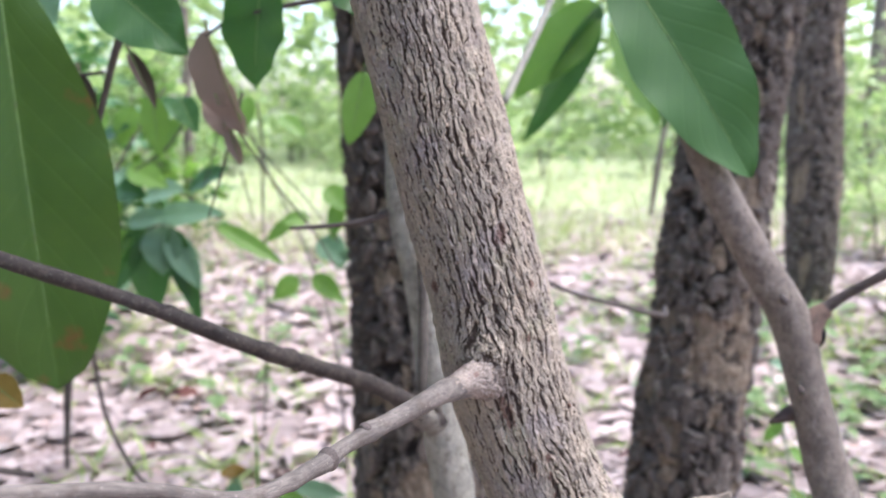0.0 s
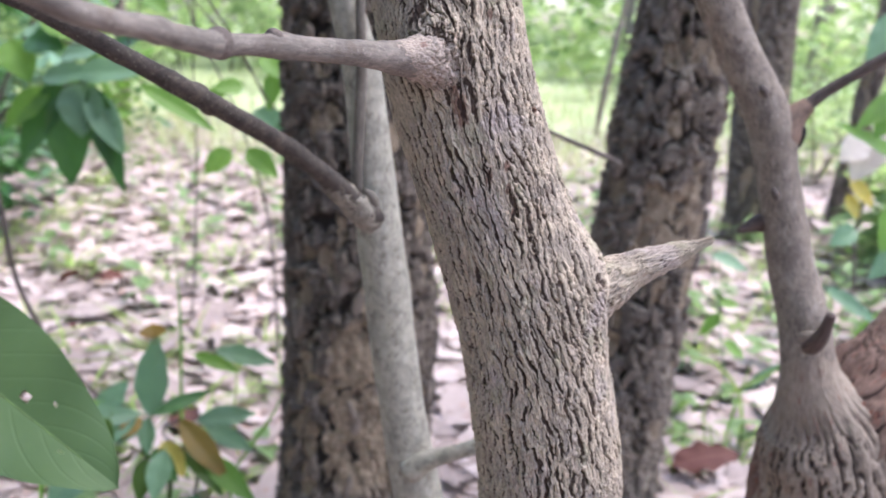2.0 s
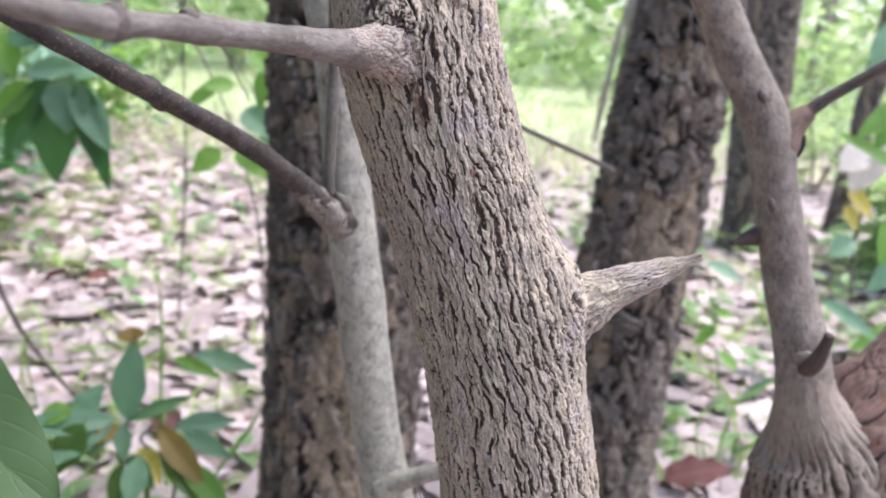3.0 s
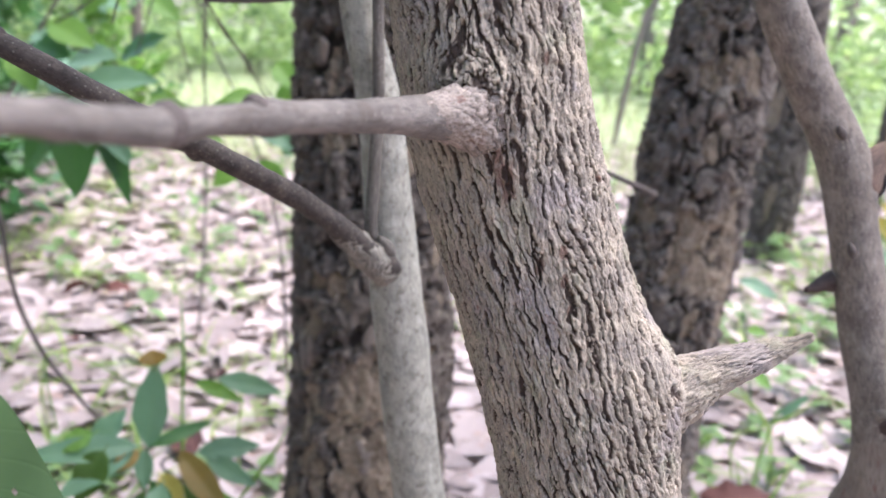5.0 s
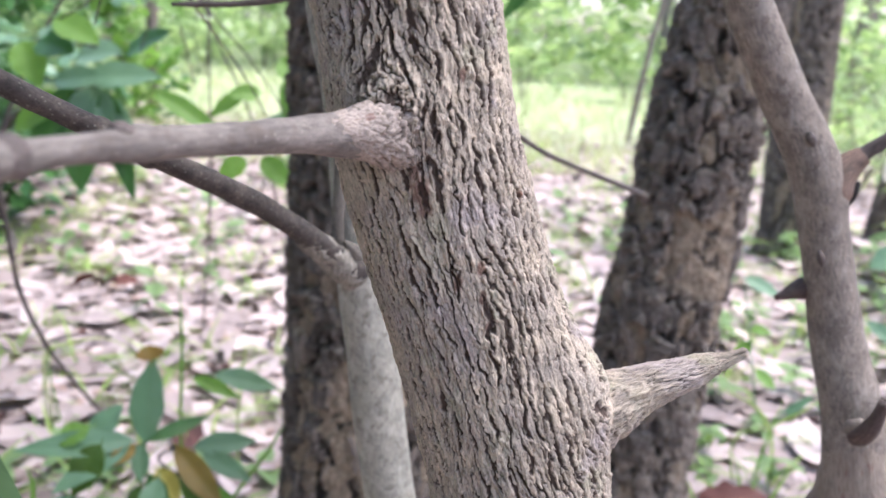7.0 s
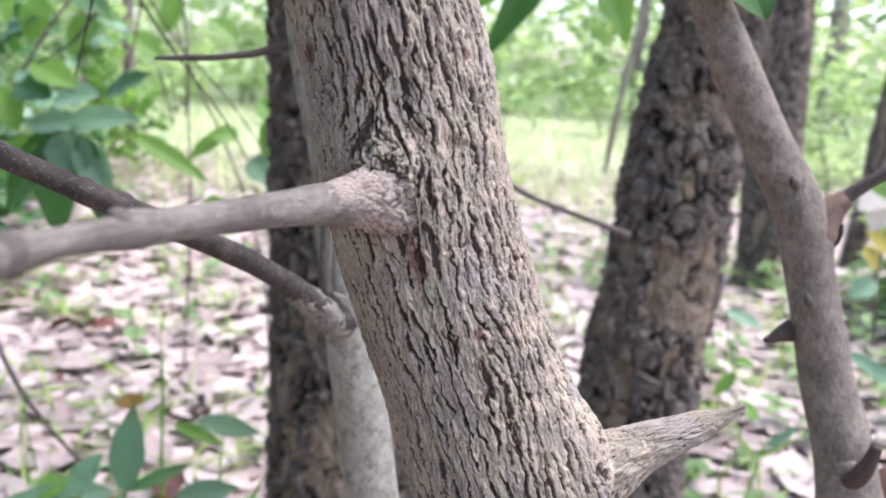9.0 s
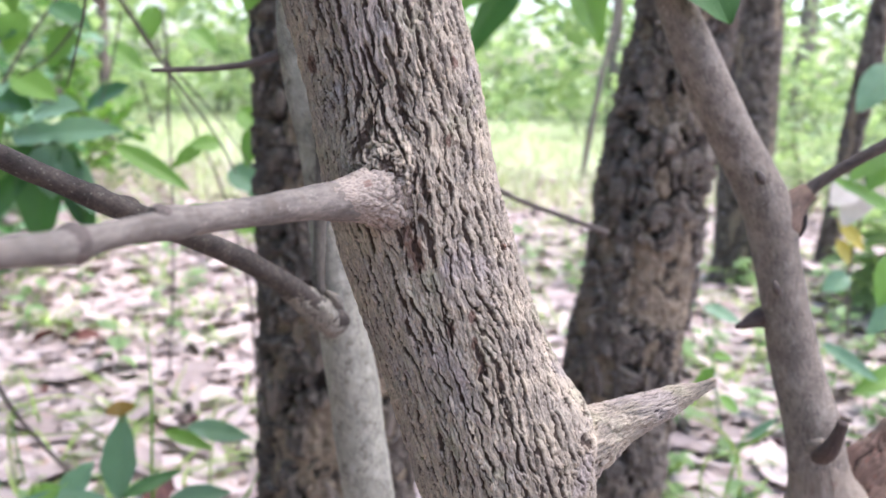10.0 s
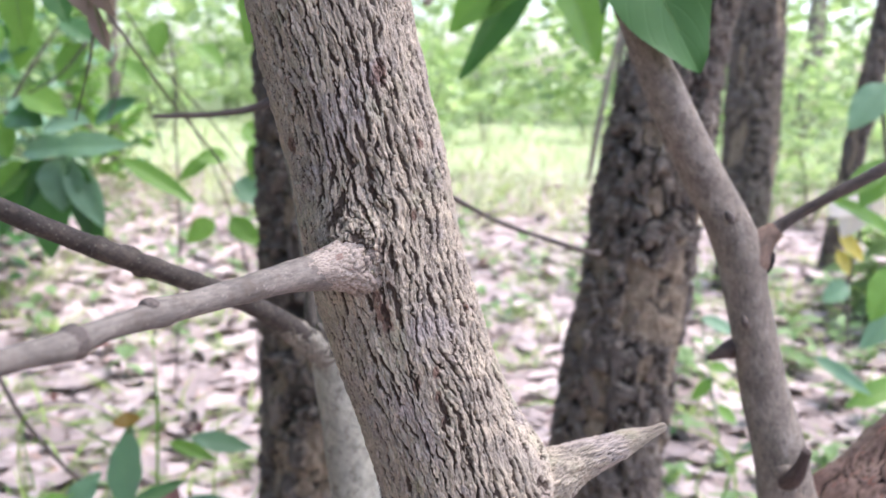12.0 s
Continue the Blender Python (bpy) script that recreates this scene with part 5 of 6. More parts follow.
leaf((-0.462, 2.750, 0.717), (-0.414, 2.700, 0.796), 0.05, M_LEAF_DULL, vine, (0.1, -0.8, 0.5), seed=71, n=12, m=4, bulge=0.4)
leaf((-0.448, 2.750, 0.947), (-0.466, 2.700, 0.820), 0.06, M_LEAF_LIGHT, vine, (0.1, -0.8, 0.5), seed=72, n=12, m=4, bulge=0.4)
stick("twig", [(-0.651, 2.200, 1.287, 0.0026), (-0.588, 2.200, 1.184, 0.0024), (-0.464, 2.300, 1.007, 0.0021), (-0.407, 2.500, 0.846, 0.0020)], M_TWIG, vine, "", 24, 8, 0.1, 372)
stick("twig", [(-0.674, 2.400, 1.080, 0.0025), (-0.653, 2.400, 0.997, 0.0020), (-0.639, 2.400, 0.930, 0.0015)], M_TWIG, vine, "", 24, 8, 0.1, 373)
stick("twig", [(-0.643, 2.500, 1.277, 0.0030), (-0.629, 2.500, 1.123, 0.0030), (-0.639, 2.500, 0.948, 0.0020)], M_TWIG, vine, "", 24, 8, 0.1, 374)
stick("twig", [(-0.784, 2.600, 1.265, 0.0030), (-0.816, 2.600, 1.119, 0.0025), (-0.856, 2.600, 1.002, 0.0020)], M_TWIG, vine, "", 24, 8, 0.1, 375)
stick("twig", [(-0.826, 2.400, 1.217, 0.0040), (-0.908, 2.400, 1.126, 0.0030), (-0.988, 2.400, 1.078, 0.0025)], M_TWIG, vine, "", 24, 8, 0.1, 376)

# ---- seedlings on the ground ----
seed_a = thing("seedling", (-0.52, 1.72, 0.0), "broad-leaved green seedling with some reddened and yellowing leaves", "seedling", "seedlings")
stick("stem", [(-0.515, 1.735, -0.02, 0.0050), (-0.520, 1.73, 0.15, 0.0045), (-0.545, 1.720, 0.167, 0.0040), (-0.527, 1.710, 0.273, 0.0030)], M_LEAF_OLD, seed_a, "", 40, 10, 0.1, 379)
stick("stem", [(-0.47, 1.75, -0.02, 0.0030), (-0.455, 1.75, 0.15, 0.0030), (-0.514, 1.740, 0.218, 0.0026), (-0.477, 1.740, 0.247, 0.0020)], M_TWIG, seed_a, "", 30, 8, 0.1, 380)
leaf((-0.525, 1.700, 0.274), (-0.530, 1.760, 0.437), 0.079, M_LEAF_DULL, seed_a, (-0.20, -0.7, 0.65), 0.18, 0.10, seed=82, n=14, m=4, bulge=0.5, rnd=0.85)
leaf((-0.530, 1.755, 0.426), (-0.539, 1.770, 0.456), 0.055, M_LEAF_RED, seed_a, (0.10, -0.7, 0.65), 0.20, 0.20, seed=83, n=14, m=4, bulge=0.5, rnd=0.85)
leaf((-0.522, 1.700, 0.275), (-0.412, 1.780, 0.306), 0.031, M_LEAF, seed_a, (0.10, -0.7, 0.65), 0.30, 0.15, seed=84, n=14, m=4, bulge=0.5, rnd=0.85)
leaf((-0.415, 1.800, 0.385), (-0.278, 1.840, 0.348), 0.046, M_LEAF_DULL, seed_a, (-0.20, -0.7, 0.65), 0.20, 0.25, seed=85, n=14, m=4, bulge=0.5, rnd=0.85)
leaf((-0.461, 1.800, 0.375), (-0.348, 1.770, 0.353), 0.031, M_LEAF_LIGHT, seed_a, (0.10, -0.7, 0.65), 0.30, 0.30, seed=86, n=14, m=4, bulge=0.5, rnd=0.85)
leaf((-0.447, 1.760, 0.234), (-0.318, 1.800, 0.244), 0.050, M_LEAF_DULL, seed_a, (0.10, -0.7, 0.65), 0.25, 0.25, seed=87, n=14, m=4, bulge=0.5, rnd=0.85)
leaf((-0.429, 1.760, 0.225), (-0.314, 1.720, 0.188), 0.041, M_LEAF_DULL, seed_a, (-0.20, -0.7, 0.65), 0.25, 0.30, seed=88, n=14, m=4, bulge=0.5, rnd=0.85)
leaf((-0.479, 1.740, 0.247), (-0.353, 1.660, 0.149), 0.055, M_LEAF_RED, seed_a, (0.10, -0.7, 0.65), 0.30, 0.35, seed=89, n=14, m=4, bulge=0.5, rnd=0.85)
leaf((-0.514, 1.730, 0.197), (-0.453, 1.680, 0.143), 0.050, M_LEAF_YELLOW, seed_a, (0.10, -0.7, 0.65), 0.25, 0.20, seed=90, n=14, m=4, bulge=0.5, rnd=0.85)
leaf((-0.530, 1.720, 0.184), (-0.465, 1.660, 0.142), 0.043, M_LEAF, seed_a, (-0.20, -0.7, 0.65), 0.30, 0.30, seed=91, n=14, m=4, bulge=0.5, rnd=0.85)
leaf((-0.468, 1.730, 0.185), (-0.363, 1.650, 0.118), 0.036, M_LEAF_OLD, seed_a, (0.10, -0.7, 0.65), 0.35, 0.25, seed=92, n=14, m=4, bulge=0.5, rnd=0.85)
leaf((-0.543, 1.710, 0.255), (-0.619, 1.620, 0.251), 0.055, M_LEAF_DULL, seed_a, (0.10, -0.7, 0.65), 0.20, 0.20, seed=93, n=14, m=4, bulge=0.5, rnd=0.85)
leaf((-0.631, 1.680, 0.266), (-0.586, 1.740, 0.342), 0.062, M_LEAF_DULL, seed_a, (-0.20, -0.7, 0.65), 0.20, 0.15, seed=94, n=14, m=4, bulge=0.5, rnd=0.85)
leaf((-0.534, 1.700, 0.268), (-0.524, 1.660, 0.199), 0.036, M_LEAF_DULL, seed_a, (0.10, -0.7, 0.65), 0.30, 0.30, seed=95, n=14, m=4, bulge=0.5, rnd=0.85)
leaf((-0.540, 1.700, 0.176), (-0.542, 1.640, 0.095), 0.041, M_LEAF_OLD, seed_a, (0.10, -0.7, 0.65), 0.30, 0.30, seed=96, n=14, m=4, bulge=0.5, rnd=0.85)
leaf((-0.401, 1.740, 0.128), (-0.306, 1.680, 0.093), 0.038, M_LEAF_DULL, seed_a, (-0.20, -0.7, 0.65), 0.25, 0.30, seed=97, n=14, m=4, bulge=0.5, rnd=0.85)
leaf((-0.439, 1.720, 0.076), (-0.459, 1.660, 0.032), 0.046, M_LEAF_DULL, seed_a, (0.10, -0.7, 0.65), 0.25, 0.30, seed=98, n=14, m=4, bulge=0.5, rnd=0.85)
leaf((-0.538, 1.680, 0.287), (-0.739, 1.580, 0.310), 0.053, M_LEAF_DULL, seed_a, (0.10, -0.7, 0.65), 0.20, 0.25, seed=99, n=14, m=4, bulge=0.5, rnd=0.85)
leaf((-0.546, 1.680, 0.283), (-0.661, 1.560, 0.237), 0.062, M_LEAF_DULL, seed_a, (-0.20, -0.7, 0.65), 0.20, 0.25, seed=100, n=14, m=4, bulge=0.5, rnd=0.85)
leaf((-0.589, 1.640, 0.296), (-0.631, 1.580, 0.209), 0.067, M_LEAF_OLD, seed_a, (0.10, -0.7, 0.65), 0.20, 0.30, seed=101, n=14, m=4, bulge=0.5, rnd=0.85)
leaf((-0.538, 1.680, 0.277), (-0.571, 1.620, 0.261), 0.036, M_LEAF_RED, seed_a, (0.10, -0.7, 0.65), 0.20, 0.30, seed=102, n=14, m=4, bulge=0.5, rnd=0.85)
leaf((-0.618, 1.660, 0.320), (-0.676, 1.620, 0.301), 0.048, M_LEAF_LIGHT, seed_a, (-0.20, -0.7, 0.65), 0.20, 0.30, seed=103, n=14, m=4, bulge=0.5, rnd=0.85)
leaf((-0.493, 1.680, 0.206), (-0.499, 1.600, 0.131), 0.053, M_LEAF_DULL, seed_a, (0.10, -0.7, 0.65), 0.20, 0.30, seed=104, n=14, m=4, bulge=0.5, rnd=0.85)
leaf((-0.421, 1.720, 0.173), (-0.297, 1.640, 0.117), 0.053, M_LEAF_LIGHT, seed_a, (0.10, -0.7, 0.65), 0.20, 0.30, seed=105, n=14, m=4, bulge=0.5, rnd=0.85)
leaf((-0.649, 1.660, 0.157), (-0.710, 1.580, 0.131), 0.072, M_LEAF_DULL, seed_a, (-0.20, -0.7, 0.65), 0.20, 0.30, seed=106, n=14, m=4, bulge=0.5, rnd=0.85)


def sedge(pts, k):
    """One long arching blade of grass, folded along its middle."""
    C, _ = curve_at(pts, np.linspace(0, 1, 14))
    v, uv = [], []
    for i, (x, y, z, w) in enumerate(C):
        for q in (-1, 0, 1):
            v.append((x + q * w * 0.8, y - (q != 0) * w * 0.3, z + abs(q) * w * 0.5))
            uv.append((0.5 + q / 2, i / 13))
    fs = [(3 * i + j, 3 * i + j + 1, 3 * i + j + 4, 3 * i + j + 3) for i in range(13) for j in (0, 1)]
    me = sheet("grass_blade", v, uv, fs)
    me.materials.append(M_TUFT if k % 2 else M_LEAF_LIGHT)
    return tagged(new("sedge", me), "single long arching light green sedge among dry leaves", "sedge", "sedges in the litter")


sedge([(-0.513, 1.900, -0.01, 0.0040), (-0.523, 1.900, 0.200, 0.0040), (-0.525, 1.920, 0.306, 0.0045), (-0.532, 1.950, 0.407, 0.0040), (-0.546, 1.980, 0.521, 0.0010)], 0)
sedge([(-0.964, 2.200, -0.01, 0.0040), (-0.974, 2.200, 0.233, 0.0040), (-0.875, 2.150, 0.285, 0.0070), (-0.767, 2.100, 0.321, 0.0080), (-0.685, 2.050, 0.316, 0.0030)], 1)
sedge([(-0.948, 2.200, -0.01, 0.0040), (-0.958, 2.200, 0.246, 0.0040), (-0.833, 2.150, 0.252, 0.0060), (-0.742, 2.100, 0.239, 0.0050), (-0.675, 2.050, 0.232, 0.0020)], 2)
sedge([(-0.944, 2.150, -0.01, 0.0040), (-0.954, 2.150, 0.189, 0.0040), (-0.829, 2.100, 0.216, 0.0090), (-0.729, 2.100, 0.227, 0.0080), (-0.693, 2.100, 0.222, 0.0020)], 3)
sedge([(-0.361, 1.750, -0.01, 0.0040), (-0.371, 1.750, 0.103, 0.0040), (-0.329, 1.780, 0.171, 0.0060), (-0.293, 1.800, 0.224, 0.0050), (-0.268, 1.820, 0.278, 0.0010)], 4)
sedge([(-0.411, 2.000, -0.01, 0.0030), (-0.421, 2.000, 0.141, 0.0030), (-0.419, 2.020, 0.223, 0.0035), (-0.420, 2.050, 0.287, 0.0030), (-0.413, 2.060, 0.351, 0.0010)], 5)
sedge([(-0.759, 1.700, -0.01, 0.0060), (-0.769, 1.700, 0.072, 0.0060), (-0.774, 1.720, 0.103, 0.0070), (-0.783, 1.740, 0.139, 0.0060), (-0.795, 1.740, 0.172, 0.0010)], 6)
sedge([(0.723, 2.000, -0.052, 0.0050), (0.716, 2.050, 0.004, 0.0060), (0.702, 2.100, 0.042, 0.0050), (0.649, 2.100, 0.107, 0.0010)], 7)
sedge([(0.623, 1.900, 0.006, 0.0050), (0.625, 1.950, 0.042, 0.0060), (0.612, 2.000, 0.077, 0.0050), (0.570, 2.000, 0.123, 0.0010)], 8)
sedge([(0.954, 2.200, -0.01, 0.0040), (0.944, 2.200, 0.121, 0.0040), (0.892, 2.200, 0.204, 0.0080), (0.799, 2.200, 0.250, 0.0070), (0.710, 2.200, 0.271, 0.0020)], 9)
sedge([(0.881, 2.100, -0.01, 0.0030), (0.871, 2.100, 0.050, 0.0030), (0.890, 2.120, 0.124, 0.0045), (0.912, 2.140, 0.182, 0.0040), (0.935, 2.150, 0.261, 0.0010)], 10)
sedge([(0.858, 2.200, -0.01, 0.0040), (0.848, 2.200, 0.116, 0.0040), (0.915, 2.150, 0.185, 0.0080), (0.962, 2.100, 0.251, 0.0080), (1.002, 2.100, 0.285, 0.0020)], 11)

seed_b = thing("seedling", (1.05, 2.6, 0.0), "slim seedling with a few bluish green leaves", "seedling", "seedlings")
stick("stem", [(1.067, 2.600, -0.027, 0.0030), (1.003, 2.600, 0.248, 0.0025), (0.954, 2.600, 0.445, 0.0020)], M_LEAF_DULL, seed_b, "", 40, 10, 0.1, 406)
leaf((0.954, 2.600, 0.445), (1.079, 2.580, 0.406), 0.055, M_LEAF_DULL, seed_b, (0.1, -0.6, 0.75), seed=108, n=12, m=4)
leaf((1.009, 2.600, 0.248), (0.938, 2.580, 0.175), 0.04, M_LEAF_LIGHT, seed_b, (0.1, -0.6, 0.75), seed=109, n=12, m=4)
leaf((0.998, 2.600, 0.286), (1.061, 2.580, 0.287), 0.04, M_LEAF_LIGHT, seed_b, (0.1, -0.6, 0.75), seed=110, n=12, m=4)
leaf((1.032, 2.600, 0.152), (1.106, 2.580, 0.104), 0.05, M_LEAF_LIGHT, seed_b, (0.1, -0.6, 0.75), seed=111, n=12, m=4)
leaf((1.231, 2.600, 0.082), (1.055, 2.580, -0.059), 0.03, M_LEAF_DULL, seed_b, (0.1, -0.6, 0.75), seed=112, n=12, m=4)

seed_c = thing("leafy_sapling", (1.35, 2.1, 0.0), "sapling with narrow and broad green leaves", "sapling")
stick("stem", [(1.481, 2.100, -0.115, 0.0070), (1.361, 2.100, 0.381, 0.0060), (1.226, 2.100, 0.821, 0.0050), (1.146, 2.100, 1.140, 0.0040)], M_TWIG, seed_c, "", 40, 10, 0.1, 413)
leaf((1.070, 2.100, 0.498), (1.217, 2.050, 0.421), 0.045, M_LEAF_DULL, seed_c, (0, -0.7, 0.7), seed=115, n=12, m=4)
leaf((1.243, 2.100, 0.736), (1.172, 2.050, 0.608), 0.09, M_LEAF_LIGHT, seed_c, (0, -0.7, 0.7), seed=116, n=12, m=4)
leaf((1.226, 2.100, 0.821), (1.008, 2.050, 0.939), 0.05, M_LEAF_LIGHT, seed_c, (0, -0.7, 0.7), seed=117, n=12, m=4)
leaf((1.189, 2.100, 0.998), (1.054, 2.050, 0.915), 0.06, M_LEAF_LIGHT, seed_c, (0, -0.7, 0.7), seed=118, n=12, m=4)
leaf((1.278, 2.100, 0.636), (1.153, 2.050, 0.541), 0.07, M_LEAF_DULL, seed_c, (0, -0.7, 0.7), seed=119, n=12, m=4)
leaf((1.303, 2.100, 0.441), (1.138, 2.050, 0.390), 0.06, M_LEAF_LIGHT, seed_c, (0, -0.7, 0.7), seed=120, n=12, m=4)
leaf((1.152, 2.100, 1.179), (1.051, 2.050, 1.072), 0.08, M_LEAF_DULL, seed_c, (0, -0.7, 0.7), seed=121, n=12, m=4)
leaf((1.178, 2.100, 0.984), (1.106, 2.050, 0.891), 0.07, M_LEAF_LIGHT, seed_c, (0, -0.7, 0.7), seed=122, n=12, m=4)

pale = thing("pale_leaf_shrub", (1.8, 3.3, 0.0), "shrub with pale withering and yellow leaves", "shrub")
stick("stem", [(1.826, 3.300, 0.137, 0.0070), (1.793, 3.300, 0.376, 0.0060), (1.809, 3.300, 0.655, 0.0050), (1.800, 3.300, 0.877, 0.0030)], M_TWIG, pale, "", 40, 10, 0.1, 423)
leaf((1.799, 3.300, 0.766), (1.716, 3.250, 0.591), 0.13, M_LEAF_PALE, pale, (0, -0.8, 0.5), seed=125, n=10, m=3)
leaf((1.821, 3.300, 0.655), (1.811, 3.250, 0.795), 0.12, M_LEAF_PALE, pale, (0, -0.8, 0.5), seed=126, n=10, m=3)
leaf((1.728, 3.300, 0.601), (1.824, 3.250, 0.501), 0.07, M_LEAF_YELLOW, pale, (0, -0.8, 0.5), seed=127, n=10, m=3)
leaf((1.728, 3.300, 0.536), (1.770, 3.250, 0.446), 0.06, M_LEAF_YELLOW, pale, (0, -0.8, 0.5), seed=128, n=10, m=3)
leaf((1.765, 3.300, 0.765), (1.655, 3.250, 0.677), 0.12, M_LEAF_PALE, pale, (0, -0.8, 0.5), seed=129, n=10, m=3)
leaf((1.788, 3.300, 0.400), (1.671, 3.250, 0.336), 0.09, M_LEAF_DULL, pale, (0, -0.8, 0.5), seed=130, n=10, m=3)


# ---- stick and litter on the ground ----
def drop(x, y):
    return float(ground_height(np.array([x]), np.array([y]))[0])


fallen = thing("dead_twig", (-1.0, 2.25, 0.0), "thin bent dead twig standing in the litter", "twig")
stick("twig", [(-0.80, 2.25, -0.02, 0.005), (-0.90, 2.22, 0.12, 0.0055), (-0.973, 2.2, 0.247, 0.006), (-1.03, 2.2, 0.38, 0.0065), (-1.06, 2.2, 0.60, 0.006), (-1.1, 2.2, 0.9, 0.005)], M_TWIG, fallen, "", 40, 10)
stick("twig", [(-0.965, 2.2, 0.262, 0.0035), (-0.90, 2.2, 0.285, 0.003), (-0.80, 2.2, 0.292, 0.002)], M_TWIG, fallen, "", 20, 8)

rng = random.Random(7)
DRY = []
for i in range(10):
    v, uv, f = blade(1.0, rng.uniform(0.42, 0.62), rng.uniform(-0.15, 0.35), rng.uniform(-0.3, 0.5), rng.uniform(0.05, 0.14), 1, 8, 3, 500 + i, 0.45, rng.uniform(-0.6, 0.6))
    DRY.append((v, uv, f, sheet("dead_leaf", v, uv, f)))
    DRY[-1][3].materials.append(M_LITTER_RED if i == 9 else M_LITTER)


def litter_spot(y0, y1):
    y = rng.uniform(y0**0.7, y1**0.7) ** (1 / 0.7)
    return rng.uniform(-0.62 * y - 0.25, 0.62 * y + 0.25), y


for i in range(300):
    x, y = litter_spot(1.15, 3.0)
    ob = new("dead_leaf", DRY[i % 10][3])
    k = rng.uniform(0.10, 0.22)
    ob.matrix_basis = pose(x, y, drop(x, y) + 0.008 + 0.015 * rng.random(), rng.uniform(-10, 10), rng.uniform(-10, 10), rng.uniform(0, 360)) @ Matrix.Scale(k, 4)
    ob.parent = ground
# darker, curled leaves lying on top
CURL = []
for i in range(4):
    v, uv, f = blade(1.0, 0.5, 0.75, 0.9, 0.16, 1, 8, 3, 560 + i, 0.45, rng.uniform(-1.2, 1.2))
    CURL.append(sheet("dead_leaf", v, uv, f))
    CURL[-1].materials.append(M_DARK_DRY if i % 2 else M_LITTER_RED if i == 2 else M_LEAF_BROWN)
CURLED = [(-1.72, 4.75), (-2.2, 4.8), (-1.25, 3.28), (-1.15, 3.3), (-1.08, 3.34), (-0.83, 3.27), (-1.37, 3.38), (-0.74, 3.21), (-1.05, 5.1), (-1.84, 3.95), (-0.60, 2.55), (-0.63, 2.62), (-1.16, 3.35), (-0.30, 3.4), (-1.25, 3.3), (-0.85, 2.15), (-0.5, 2.9), (0.72, 2.4), (0.95, 2.9), (0.3, 3.1), (0.42, 3.7), (1.3, 2.7), (-1.1, 2.2), (0.62, 1.75), (0.2, 4.2), (-0.75, 3.8), (0.5, 5.2), (0.9, 5.8), (0.62, 6.3), (1.25, 6.0), (0.8, 4.9), (1.1, 6.9), (0.45, 7.2), (1.5, 7.4), (-1.5, 6.0), (-1.1, 6.6), (-2.0, 6.3), (2.5, 6.0)]
for i, (x, y) in enumerate(CURLED):
    ob = new("dead_leaf", CURL[i % 4])
    ob.matrix_basis = pose(x, y, drop(x, y) + 0.045, rng.uniform(-25, 25), rng.uniform(-30, 30), rng.uniform(0, 360)) @ Matrix.Scale(rng.uniform(0.10, 0.17), 4)
    ob.parent = ground
red = new("dead_leaf", DRY[9][3])
red.matrix_basis = pose(0.69, 1.97, drop(0.69, 1.97) + 0.05, 25, 8, -86) @ Matrix.Scale(0.19, 4)
red.parent = ground


def scatter(name, count, spot, sheets, material, label, category):
    """Many small blades joined into one mesh."""
    V, U, F, o = [], [], [], 0
    for i in range(count):
        x, y, z, k, rot = spot(i)
        v, uv, f = sheets[i % len(sheets)]
        a = np.array(v) @ np.array(rot.to_matrix()).T * k + np.array((x, y, z))
        V.append(a)
        U.extend(uv)
        F.extend([tuple(q + o for q in g) for g in f])
        o += len(v)
    me = sheet(name, np.concatenate(V).tolist(), U, F)
    me.materials.append(material)
    return tagged(new(name, me), label, category, "", "stuff")


def litter_far(i):
    x, y = litter_spot(1.6, 10.0)
    return x, y, drop(x, y) + 0.010, rng.uniform(0.08, 0.21), Euler((rng.uniform(-0.16, 0.16), rng.uniform(-0.16, 0.16), rng.uniform(0, 6.3)))


def litter_round(i):
    """Leaves beside and behind the walk."""
    x, y = rng.uniform(-5.5, 5.5), rng.uniform(-5.0, 4.0)
    return x, y, drop(x, y) + 0.015, rng.uniform(0.07, 0.17), Euler((rng.uniform(-0.22, 0.22), rng.uniform(-0.22, 0.22), rng.uniform(0, 6.3)))


LOW = []
for i in range(6):
    LOW.append(blade(1.0, rng.uniform(0.4, 0.6), rng.uniform(-0.1, 0.4), rng.uniform(-0.3, 0.4), 0.1, 1, 4, 1, 600 + i, 0.45, rng.uniform(-0.5, 0.5)))
scatter("leaf_litter", 9000, litter_far, LOW, M_LITTER, "dry pinkish brown fallen leaves over the ground", "leaf litter")

scatter("leaf_litter", 1700, litter_round, LOW, M_LITTER, "dry fallen leaves behind and beside the trees", "leaf litter")

GRASS = [blade(1.0, 0.045, 0.3, rng.uniform(0.3, 1.3), 0.0, 1, 6, 1, 700 + i, 0.3) for i in range(8)]
TUFTS = [(rng.uniform(-2.4, 2.8), rng.uniform(3.2, 9.0)) for _ in range(240)]


def tuft_blade(i):
    cx, cy = TUFTS[i % len(TUFTS)]
    x, y = cx + rng.gauss(0, 0.05), cy + rng.gauss(0, 0.05)
    return x, y, drop(x, y) - 0.01, rng.uniform(0.10, 0.27), Euler((rng.uniform(0.2, 1.1), rng.uniform(-0.2, 0.2), rng.uniform(0, 6.3)))


scatter("grass_tufts", 4800, tuft_blade, GRASS, M_TUFT, "loose tufts of arching green grass among dry leaves", "grass")


